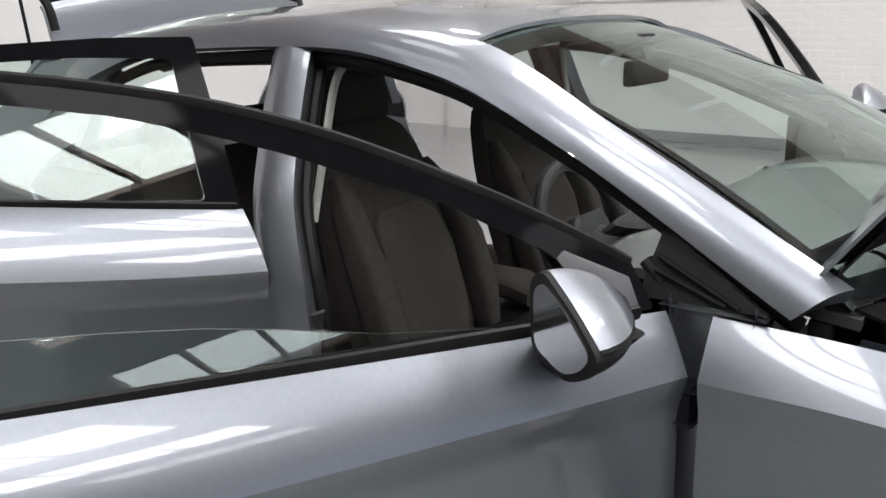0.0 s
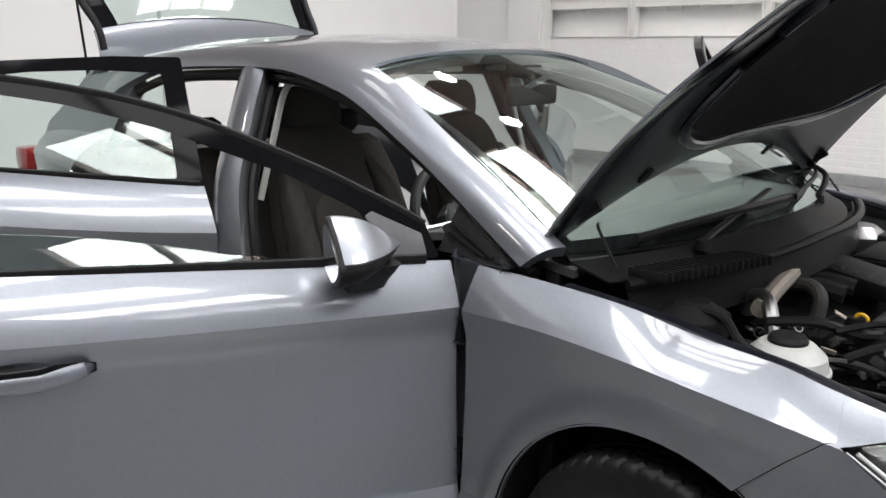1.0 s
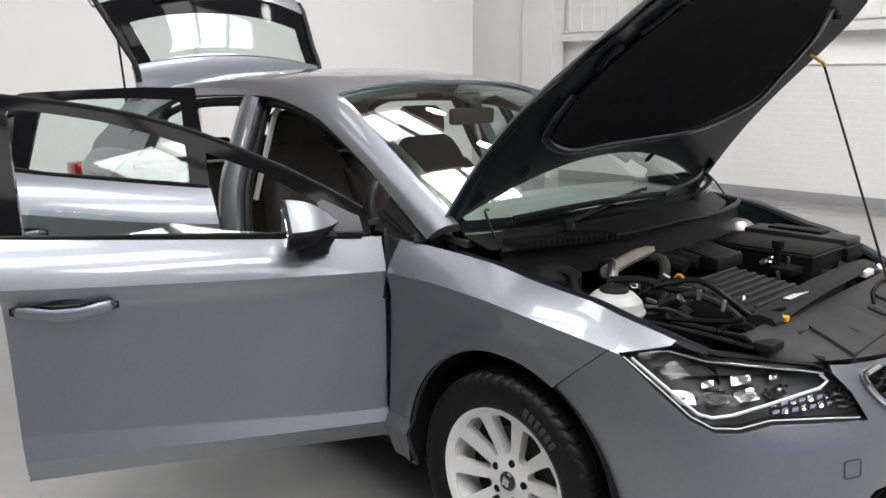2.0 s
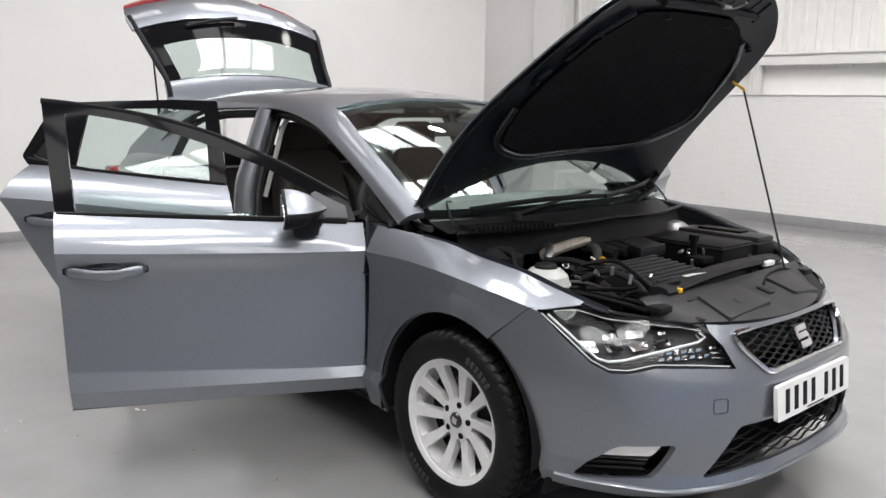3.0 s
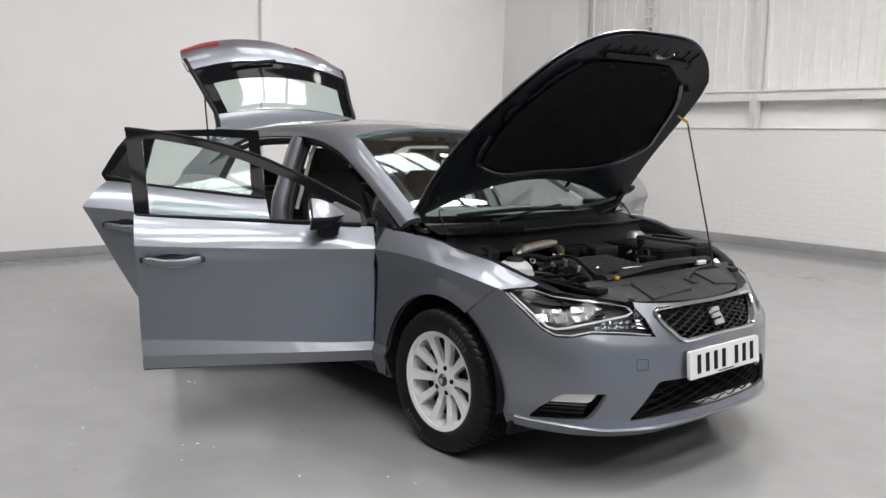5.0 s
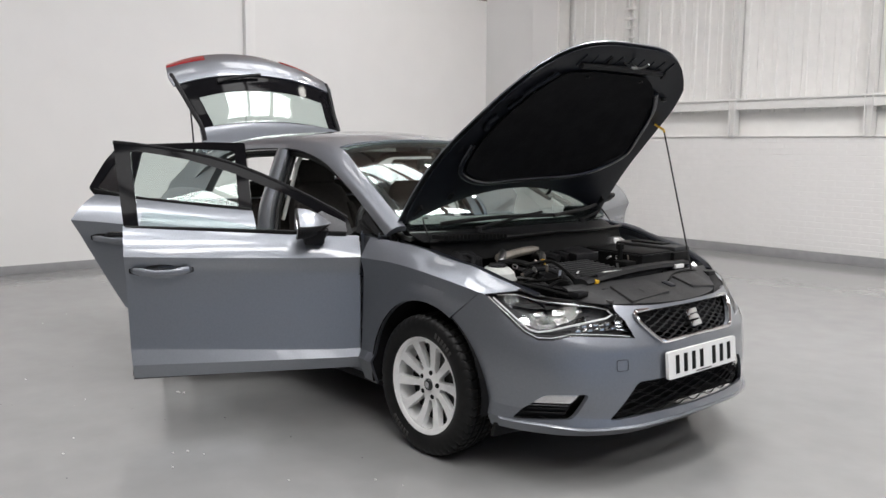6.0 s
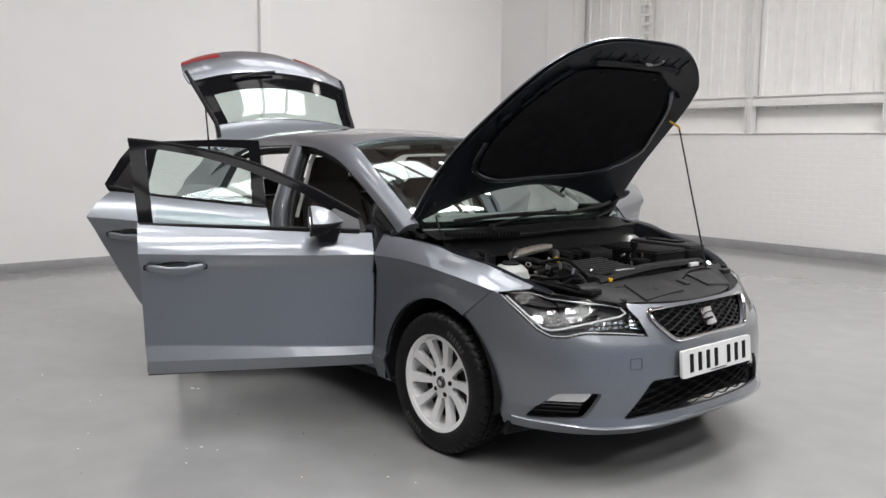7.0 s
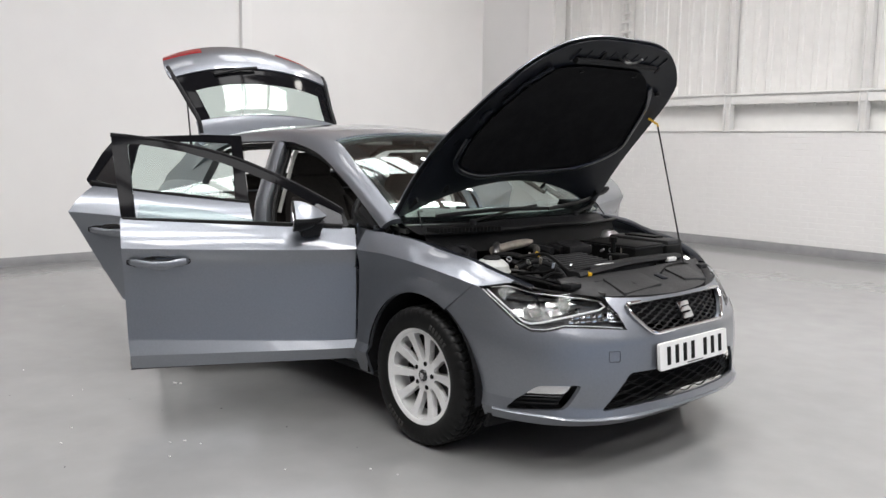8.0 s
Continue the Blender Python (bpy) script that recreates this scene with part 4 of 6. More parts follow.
def side_plate(outer, holes, side, t=0.03, inset=0.0, r=0.02, nu=34, nv=24):
    """A plate in the plane of the side windows, of an outline with holes, in (x, z)."""
    xs, zs = [a for a, _ in outer], [b for _, b in outer]
    xa, xb, za, zb = min(xs) - 0.02, max(xs) + 0.02, min(zs) - 0.02, max(zs) + 0.02
    fn = lambda u, v: gh_point(xa + (xb - xa) * u, za + (zb - za) * v, side, inset)
    bm = sheet(fn, nu, nv, t if side < 0 else -t)
    tool = prism([(a, -1.5, b) for a, b in rounded(outer, r * 0.5, 3)], (0, 3, 0))
    bm = carve(bm, tool, how="INTERSECT")
    if holes:
        bm = carve(bm, *[prism([(a, -1.5, b) for a, b in rounded(hh, r, 4)], (0, 3, 0)) for hh in holes])
    return bm


FRONT_OUT = [(-0.525, 0.945), (-0.55, 1.028), (-0.61, 1.066), (-0.75, 1.143), (-0.835, 1.184), (-0.92, 1.223), (-1.0, 1.257), (-1.08, 1.286), (-1.155, 1.309), (-1.23, 1.328), (-1.365, 1.354), (-1.53, 1.377), (-1.633, 1.387), (-1.578, 0.990)]
FRONT_IN = [(-0.648, 0.955), (-0.695, 1.053), (-0.78, 1.100), (-0.847, 1.139), (-0.97, 1.188), (-1.08, 1.233), (-1.165, 1.262), (-1.30, 1.300), (-1.40, 1.318), (-1.52, 1.337), (-1.556, 1.335), (-1.513, 0.985)]
REAR_OUT = [(-1.532, 0.990), (-1.592, 1.385), (-1.80, 1.388), (-2.05, 1.378), (-2.25, 1.368), (-2.325, 1.345), (-2.38, 1.27), (-2.45, 1.125), (-2.42, 1.085)]
REAR_IN = [(-1.612, 1.015), (-1.648, 1.335), (-1.85, 1.345), (-2.05, 1.340), (-2.18, 1.325), (-2.22, 1.06)]
REAR_QUARTER = [(-2.275, 1.085), (-2.275, 1.29), (-2.32, 1.27), (-2.405, 1.125)]


def handle(x, z, side, m, parent):
    """A pull handle on the skin, 0.23 m long, with its recess shown by a black bulge."""
    y = abs(skin_z(plan_of_x(x), z, side).y)
    line = [(x - 0.132, y + 0.0, z), (x - 0.118, y + 0.018, z), (x - 0.09, y + 0.026, z - 0.004), (x - 0.03, y + 0.030, z - 0.011), (x + 0.04, y + 0.030, z - 0.011), (x + 0.09, y + 0.026, z - 0.005), (x + 0.118, y + 0.018, z), (x + 0.134, y + 0.0, z)]
    part("handle", moved(tube([(a, side * b, c) for a, b, c in line], [0.006, 0.014, 0.018, 0.0145, 0.0145, 0.019, 0.016, 0.006], 12, flat=(0.6, 1.0)), m), PAINT, parent)
    part("handle_seat", moved(pad([(x - 0.14, side * y, z, 90, 0.012, 0.003), (x - 0.10, side * y, z, 90, 0.025, 0.0045), (x, side * y, z, 90, 0.028, 0.0045), (x + 0.10, side * y, z, 90, 0.025, 0.0045), (x + 0.14, side * y, z, 90, 0.012, 0.003)], 20, 1.0), m), RUBBER, parent)
    # black ellipsoid in place of the shade inside the hand recess
    bm = bmesh.new()
    bmesh.ops.create_uvsphere(bm, u_segments=24, v_segments=12, radius=1)
    bm.transform(Matrix.Translation((x - 0.002, side * y, z + 0.008)) @ Matrix.Diagonal((0.072, 0.011, 0.030, 1)))
    part("recess_shade", moved(bm, m), GLOSSBLACK, parent)
    bm = bmesh.new()
    bmesh.ops.create_uvsphere(bm, u_segments=24, v_segments=12, radius=1)
    bm.transform(Matrix.Translation((x + 0.006, side * y, z - 0.026)) @ Matrix.Diagonal((0.056, 0.009, 0.017, 1)))
    part("handle_lip", moved(bm, m), PAINT, parent)


def side_mirror(side, m, parent):
    """The door mirror: a wedge that tapers forward, painted above and black below, with a kite-shaped glass."""
    rear = rounded([(0.862, 1.062), (0.892, 1.084), (0.965, 1.040), (1.026, 0.990), (0.995, 0.955), (0.948, 0.934), (0.866, 0.958)], 0.022, 4)
    tip = (0.872, 1.004)

    def loft(grow=0.0):
        bm = bmesh.new()
        rings = []
        for k in range(13):
            f = k / 12
            q = (1 - f ** 2.1) * (1 + grow)
            r = max(q, 0.03)
            rings.append([bm.verts.new((-0.802 + 0.158 * f, side * (tip[0] + (a - tip[0]) * r), tip[1] + (b - tip[1]) * r)) for a, b in rear])
        n = len(rear)
        for i in range(12):
            for k in range(n):
                bm.faces.new((rings[i][k], rings[i][(k + 1) % n], rings[i + 1][(k + 1) % n], rings[i + 1][k]))
        bm.faces.new(rings[0][::-1])
        bm.faces.new(rings[-1])
        return bm
    ya, yb = min(side * 0.7, side * 1.3), max(side * 0.7, side * 1.3)
    part("mirror_cap", moved(carve(loft(), box(-1, -0.4, ya, yb, 0.8, 1.002)), m), PAINT, parent, "grey painted mirror cap", angle=40)
    part("mirror_base", moved(carve(loft(-0.03), box(-1, -0.4, ya, yb, 1.0015, 1.3)), m), BLACK, parent, angle=40)
    part("mirror_joint", moved(carve(loft(0.008), box(-1, -0.4, ya, yb, 0.8, 0.9985), box(-1, -0.4, ya, yb, 1.0025, 1.3)), m), INK, parent, angle=40)
    bm = bmesh.new()
    rows_f = [(0.905, -0.765, -0.672, 0.78, 0.885), (0.93, -0.772, -0.672, 0.80, 0.915), (0.955, -0.784, -0.665, 0.83, 0.945), (0.975, -0.792, -0.66, 0.85, 0.965)]
    rings = [[bm.verts.new((a, side * b, z)) for a, b in rounded([(xa, ia), (xb, ia), (xb, ib - 0.02), (xa, ib)], 0.02)] for z, xa, xb, ia, ib in rows_f]
    n = len(rings[0])
    for i in range(len(rings) - 1):
        for k in range(n):
            bm.faces.new((rings[i][k], rings[i][(k + 1) % n], rings[i + 1][(k + 1) % n], rings[i + 1][k]))
    bm.faces.new(rings[0][::-1])
    bm.faces.new(rings[-1])
    part("mirror_foot", moved(bm, m), BLACK, parent, angle=40)
    mid = (0.935, 1.0)
    scaled = lambda q: [(mid[0] + (a - mid[0]) * q, mid[1] + (b - mid[1]) * q) for a, b in rear]
    part("mirror_rim", moved(prism([(-0.812, side * a, b) for a, b in scaled(0.985)], (0.012, 0, 0), 0.002), m), BLACK, parent)
    part("mirror_glass", moved(prism([(-0.8145, side * a, b) for a, b in scaled(0.80)], (0.004, 0, 0)), m), CHROME, parent, "silvered mirror glass")


for side in (-1, 1):
    m = door_swing(-0.515, 0.86, side, 64.6) if side < 0 else Matrix.Translation((-0.04, -0.03, 0.09)) @ door_swing(-0.53, 0.86, side, 67.5)
    v_low = 0.5
    edge = lambda v: plan_of_x(-1.543 - 0.038 * v / 5)
    door = part("front_door", moved(panel(7.953, edge, v_low, 5, nu=40, nv=90, t=0.022, side=side), m), PAINT, CAR, angle=20)
    part("window_frame", moved(side_plate(FRONT_OUT, [FRONT_IN], side, 0.028), m), FRAMEBLACK, door, "gloss black window frame")
    part("frame_trim", moved(tube([gh_point(a, b - 0.009, side, 0.002) for a, b in FRONT_OUT[1:-1]], 0.006, 8, flat=(1, 1.7), steps=3), m), BLACK, door)
    part("belt_moulding", moved(tube([gh_point(x, 0.945 + (x + 0.525) * -0.0427, side, -0.004) for x in (-0.56, -0.8, -1.05, -1.3, -1.573)], 0.008, 8, flat=(0.7, 1.5)), m), RUBBER, door)
    part("corner_panel", moved(prism([gh_point(a, b, side, -0.003) for a, b in ((-0.555, 0.955), (-0.56, 1.0), (-0.672, 1.055), (-0.69, 1.045), (-0.64, 0.957))], (0, -side * 0.012, 0), 0.003), m), SAIL, door)
    gl = [(-0.66, 0.94), (-1.0, 0.985), (-1.13, 1.013), (-1.24, 1.033), (-1.36, 1.048), (-1.50, 1.062), (-1.515, 0.96), (-1.0, 0.93)]
    ob = part("window_glass", moved(side_plate(gl, [], side, 0.004, 0.014), m), GLASS, door, "clear glass wound almost fully down")
    ob.visible_shadow = False
    handle(-1.415, 0.803, side, m, door)
    side_mirror(side, m, door)
    part("door_inner", moved(panel(8.06, lambda v: edge(v) - 0.03, 0.8, 4.8, nu=20, nv=20, t=0.01, side=side), Matrix.Translation(m.to_3x3() @ Vector((0, -side * 0.065, 0))) @ m), TRIM, door, "dark grey inner door trim")
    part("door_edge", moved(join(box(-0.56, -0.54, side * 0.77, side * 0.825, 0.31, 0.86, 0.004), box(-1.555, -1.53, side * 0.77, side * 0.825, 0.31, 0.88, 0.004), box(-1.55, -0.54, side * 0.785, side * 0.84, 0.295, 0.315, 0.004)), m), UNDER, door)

    m2 = door_swing(-1.50, 0.865, side, 57) if side < 0 else Matrix.Translation((0, 0.02, 0.02)) @ door_swing(-1.50, 0.865, side, 58)
    back = lambda v: plan_of_x(-2.05 - 0.46 * min(1, max(0, (v - 0.6) / 3.4)) + 0.10 * max(0, v - 4))
    fore = lambda v: plan_of_x(-1.498 - 0.034 * max(0, v - 4))
    rdoor = part("rear_door", moved(panel(fore, back, v_low, 5, nu=40, nv=90, t=0.022, side=side), m2), PAINT, CAR, angle=20)
    part("window_frame", moved(side_plate(REAR_OUT, [REAR_IN, REAR_QUARTER], side, 0.028), m2), FRAMEBLACK, rdoor, "gloss black window frame")
    part("belt_moulding", moved(tube([gh_point(x, 1.0 + (x + 1.55) * -0.10 + max(0, -2.15 - x) * 0.08, side, -0.004) for x in (-1.545, -1.75, -1.95, -2.15, -2.42)], 0.008, 8, flat=(0.7, 1.5)), m2), RUBBER, rdoor)
    ob = part("window_glass", moved(side_plate([(a, b) for a, b in ((-1.603, 1.0), (-1.638, 1.345), (-2.05, 1.35), (-2.20, 1.335), (-2.235, 1.045))], [], side, 0.004, 0.012), m2), GLASS, rdoor, "clear raised window glass")
    ob.visible_shadow = False
    part("quarter_glass", moved(side_plate([(-2.265, 1.075), (-2.265, 1.30), (-2.33, 1.28), (-2.42, 1.115)], [], side, 0.004, 0.010), m2), GLOSSBLACK, rdoor, "dark fixed quarter glass")
    handle(-2.27, 0.852, side, m2, rdoor)
    part("door_inner", moved(panel(plan_of_x(-1.55), lambda v: back(v) - 0.06, 0.9, 4.8, nu=20, nv=20, t=0.01, side=side), Matrix.Translation(m2.to_3x3() @ Vector((0, -side * 0.065, 0))) @ m2), TRIM, rdoor, "dark grey inner door trim")
    part("door_edge", moved(join(box(-1.522, -1.505, side * 0.77, side * 0.825, 0.31, 0.88, 0.004), box(-2.04, -1.51, side * 0.79, side * 0.845, 0.295, 0.315, 0.004)), m2), UNDER, rdoor)
# ---------------------------------------------------------------- tailgate, raised
GATE = [(0, -2.80, .575, 1.372), (1, -2.95, .585, 1.325), (2, -3.08, .605, 1.215), (3, -3.22, .645, 1.06), (4, -3.31, .675, .95), (5, -3.36, .645, .83), (6, -3.38, .57, .70)]
GATE_HINGE = Vector((-2.80, 0, 1.365))
lift = Matrix.Translation(GATE_HINGE) @ Matrix.Rotation(radians(101), 4, "Y") @ Matrix.Translation(-GATE_HINGE)


def gate_fn(a, b, drop=0.0):
    """a from 0 at the hinges to 6 at the lower edge, b from -1 to 1 across."""
    x, w, z = curve_at(GATE, a)
    x1_, _, z1_ = curve_at(GATE, min(a + 0.05, 6))
    x0_, _, z0_ = curve_at(GATE, max(a - 0.05, 0))
    t = Vector((x1_ - x0_, 0, z1_ - z0_)).normalized()
    n = Vector((t.z, 0, -t.x))
    bow = 0.11 * abs(b) ** 2.2 * min(1, a / 2)
    return lift @ (Vector((x + bow, b * w, z - 0.03 * b * b * max(0, 1 - a / 2))) + n * drop)


def gate_sheet(a0, a1, b0, b1, nu, nv, t, drop=0.0):
    return sheet(lambda u, v: gate_fn(a0 + (a1 - a0) * u, b0 + (b1 - b0) * v, drop), nu, nv, t)


gate = part("tailgate", gate_sheet(3.45, 6.0, -1, 1, 20, 30, 0.02), PAINT, CAR, "raised tailgate with rear window and lamps")
part("roof_spoiler", gate_sheet(0.0, 1.1, -1, 1, 12, 30, 0.02), PAINT, gate)
ob = part("rear_window", gate_sheet(1.05, 3.5, -0.97, 0.97, 16, 24, 0.004), GLASS, gate, "clear rear window")
ob.visible_shadow = False
for a0, a1, b0, b1 in ((1.05, 1.17, -0.97, 0.97), (2.62, 3.5, -0.97, 0.97), (1.05, 3.5, -0.985, -0.82), (1.05, 3.5, 0.82, 0.985)):
    part("window_band", gate_sheet(a0, a1, b0, b1, 12, 24, 0.003, 0.004), FRAMEBLACK, gate)
for s in (-1, 1):
    part("tail_lamp", gate_sheet(5.0 if s < 0 else 5.4, 5.65 if s < 0 else 5.8, min(s * 1.0, s * 0.55), max(s * 1.0, s * 0.55), 12, 12, 0.02, 0.008), REDLENS, gate, "red tail lamp")
    part("gate_frame", tube([gate_fn(a, s * 0.975, 0.02) for a in (0.3, 1.2, 2.2, 3.2, 4.2)], 0.016, 8, steps=3), BLACK, gate)
    part("gas_strut", join(tube([(-2.93, s * 0.57, 1.12), (-2.97, s * 0.57, 1.35)], 0.011, 8), tube([(-2.97, s * 0.57, 1.35), gate_fn(2.6, s * 0.95, 0.03)], 0.006, 8)), BLACK, gate, "black gas strut")
part("rear_wiper", tube([gate_fn(3.4, 0.0, 0.035), gate_fn(3.25, -0.28, 0.03), gate_fn(3.1, -0.55, 0.022)], 0.012, 8, steps=5), BLACK, gate)
part("gate_badge", gate_sheet(4.4, 4.75, -0.05, 0.05, 6, 6, 0.006, 0.006), CHROME, gate)
for s in (-1, 1):
    part("tail_lamp_body", box(-3.30, -3.16, min(s * 0.66, s * 0.80), max(s * 0.66, s * 0.80), 0.86, 0.98, 0.03), REDLENS, CAR, "red tail lamp in the rear wing")
    part("boot_frame", tube([(-2.82, s * 0.56, 1.34), (-3.0, s * 0.60, 1.2), (-3.2, s * 0.64, 1.0), (-3.28, s * 0.62, 0.75), (-3.3, s * 0.55, 0.62)], 0.03, 8, steps=4), PAINT, CAR)
    quarter = [(-2.42, 1.06), (-2.40, 1.27), (-2.52, 1.33), (-2.80, 1.30), (-3.02, 1.10), (-3.0, 1.04)]
    part("rear_pillar", side_plate(quarter, [], s, 0.05, -0.01), PAINT, CAR)

# ---------------------------------------------------------------- wheels
def tyre_bm():
    prof = [(0.214, -0.086), (0.222, -0.094), (0.238, -0.101), (0.262, -0.104), (0.285, -0.101), (0.300, -0.095), (0.309, -0.086), (0.3145, -0.074),
            (0.3165, -0.06), (0.3165, -0.052), (0.309, -0.050), (0.309, -0.044), (0.317, -0.042), (0.317, -0.016), (0.309, -0.014), (0.309, -0.008), (0.317, -0.006),
            (0.317, 0.006), (0.309, 0.008), (0.309, 0.014), (0.317, 0.016), (0.317, 0.042), (0.309, 0.044), (0.309, 0.05), (0.3165, 0.052), (0.3145, 0.074), (0.300, 0.095), (0.262, 0.104), (0.222, 0.094), (0.214, 0.086)]
    seg = 240
    bm = bmesh.new()
    rings = []
    for k in range(seg):
        a = 2 * math.pi * k / seg
        cut = 0.006 if k % 5 == 0 else 0.0
        row = []
        for i, (r, hh) in enumerate(prof):
            deep = cut if (5 <= i <= 9 or 12 <= i <= 13 or 20 <= i <= 21 or 24 <= i <= 26) else 0
            # the twist lays the cross grooves on a slant
            tw = a + (hh * 0.5 if 6 < i < 26 else 0)
            row.append(bm.verts.new(((r - deep) * math.cos(tw), hh, (r - deep) * math.sin(tw))))
        rings.append(row)
    n = len(prof)
    for k in range(seg):
        a, b = rings[k], rings[(k + 1) % seg]
        for i in range(n):
            j = (i + 1) % n
            bm.faces.new((a[i], a[j], b[j], b[i]))
    return bm


def rim_face():
    """The face of the wheel: a dished disc with ten slots."""
    disc = lathe([(0.0, -0.058), (0.045, -0.060), (0.075, -0.054), (0.12, -0.060), (0.17, -0.072), (0.203, -0.080), (0.203, -0.052), (0.16, -0.040), (0.10, -0.026), (0.0, -0.022)], 120)
    slots = []
    for k in range(10):
        a = 2 * math.pi * k / 10
        pts = rounded([(0.070, -0.010), (0.12, -0.023), (0.188, -0.046), (0.199, -0.008), (0.190, 0.032), (0.150, 0.026), (0.074, 0.009)], 0.010, 3)
        m = Matrix.Rotation(a, 4, "Y")
        slots.append(moved(prism([(r, -0.2, w) for r, w in pts], (0, 0.3, 0)), m))
    bm = carve(disc, *slots)
    return bm


FACE = finish(rim_face(), 24)
TYRE = finish(tyre_bm(), 30)
RIM = finish(lathe([(0.203, -0.083), (0.213, -0.091), (0.2195, -0.092), (0.2195, -0.084), (0.209, -0.07), (0.199, -0.05), (0.190, 0.05), (0.205, 0.08), (0.2195, 0.09), (0.2195, 0.084), (0.196, 0.05), (0.193, -0.045)], 96), 30)
for me, mt in ((FACE, SILVER), (TYRE, RUBBER), (RIM, SILVER)):
    me.materials.append(mt)


def wheel(x, side):
    w = part("wheel", TYRE, RUBBER, CAR, "black road tyre on a silver ten-spoke alloy wheel")
    w.matrix_basis = pose(x, side * 0.775, 0.316, 0, 0, 0 if side < 0 else 180) @ Matrix.Rotation(radians(12), 4, "Y")
    part("rim", RIM, SILVER, w)
    part("spokes", FACE, SILVER, w)
    part("centre_cap", lathe([(0.0, -0.068), (0.024, -0.067), (0.028, -0.062), (0.028, -0.05), (0.0, -0.05)], 24), GLOSSBLACK, w)
    part("cap_emblem", box(-0.012, 0.012, -0.0705, -0.067, -0.013, 0.013, 0.003), CHROME, w)
    for k in range(5):
        a = 2 * math.pi * (k + 0.25) / 5
        c = (0.056 * math.cos(a), 0, 0.056 * math.sin(a))
        part("wheel_bolt", lathe([(0.0, -0.0605), (0.0105, -0.0605), (0.0115, -0.0575), (0.0115, -0.04), (0.0, -0.04)], 12, "y", c), INK, w)
    part("brake_disc", lathe([(0.05, -0.002), (0.142, -0.004), (0.142, 0.0), (0.05, 0.002)], 40), SIDEMARK, w)
    part("brake_caliper", box(-0.15, -0.07, -0.02, 0.05, -0.06, 0.07, 0.015), BLACK, w)
    part("wheel_back", lathe([(0.0, 0.004), (0.19, 0.004), (0.19, 0.03), (0.0, 0.03)], 32), INK, w)
    # raised maker's marks on the sidewall, as plain bars
    for base, n in ((68, 6), (-112, 6)):
        for k in range(n):
            a = radians(base + 12 - 4.8 * k)
            bar = box(-0.007, 0.007, -0.1062, -0.1035, -0.013, 0.013, 0.001, 1)
            bar.transform(Matrix.Translation((0.262 * math.cos(a), 0, 0.262 * math.sin(a))) @ Matrix.Rotation(-a + radians(90), 4, "Y"))
            part("sidewall_mark", bar, SIDEMARK, w)
    return w


for side in (-1, 1):
    for x in (0.0, -WHEELBASE):
        wheel(x, side)

# ---------------------------------------------------------------- inside the car
def seat(y, x=0.0):
    """A front seat with bolsters, headrest and posts."""
    back_rows = [(-1.30, y, .50, 20, .05, .20), (-1.33, y, .56, 20, .075, .235), (-1.38, y, .70, 20, .075, .245), (-1.43, y, .84, 18, .07, .245), (-1.475, y, .96, 16, .062, .225), (-1.51, y, 1.06, 14, .055, .195), (-1.53, y, 1.115, 12, .045, .165), (-1.54, y, 1.145, 10, .025, .12)]
    s = part("front_seat", pad([(a + x, b, c, d, e, f) for a, b, c, d, e, f in back_rows]), FABRIC, CAR, "dark fabric front seat")
    for k in (-1, 1):
        part("bolster", pad([(-1.235 + x, y + k * .205, .54, 20, .03, .03), (-1.27 + x, y + k * .215, .64, 20, .05, .042), (-1.325 + x, y + k * .215, .80, 20, .05, .042), (-1.40 + x, y + k * .20, .94, 20, .04, .035), (-1.455 + x, y + k * .18, 1.02, 20, .02, .02)]), FABRIC, s)
    part("centre_panel", pad([(-1.255 + x, y, .54, 20, .018, .12), (-1.285 + x, y, .64, 20, .026, .15), (-1.33 + x, y, .80, 20, .022, .15), (-1.37 + x, y, .885, 20, .018, .13), (-1.395 + x, y, .92, 20, .008, .09)]), FABRIC2, s, "brown-grey woven centre")
    part("cushion", pad([(-0.80 + x, y, .47, 92, .05, .22), (-0.86 + x, y, .475, 90, .075, .25), (-1.05 + x, y, .465, 90, .075, .255), (-1.25 + x, y, .445, 90, .075, .25), (-1.33 + x, y, .44, 90, .05, .22)]), FABRIC, s)
    part("headrest", pad([(-1.545 + x, y, 1.13, 8, .035, .10), (-1.55 + x, y, 1.15, 8, .05, .125), (-1.56 + x, y, 1.20, 6, .055, .135), (-1.57 + x, y, 1.26, 4, .05, .125), (-1.575 + x, y, 1.285, 4, .03, .10)]), FABRIC, s)
    for k in (-1, 1):
        part("headrest_post", tube([(-1.525 + x, y + k * .06, 1.07), (-1.55 + x, y + k * .06, 1.16)], 0.007, 8), CHROME, s)
        part("post_sleeve", box(-1.535 + x, -1.505 + x, y + k * .06 - .014, y + k * .06 + .014, 1.10, 1.118, 0.004), BLACK, s)
    part("seat_base", box(-1.25 + x, -0.88 + x, y - .2, y + .2, 0.26, 0.40, 0.02), BLACK, s)
    return s


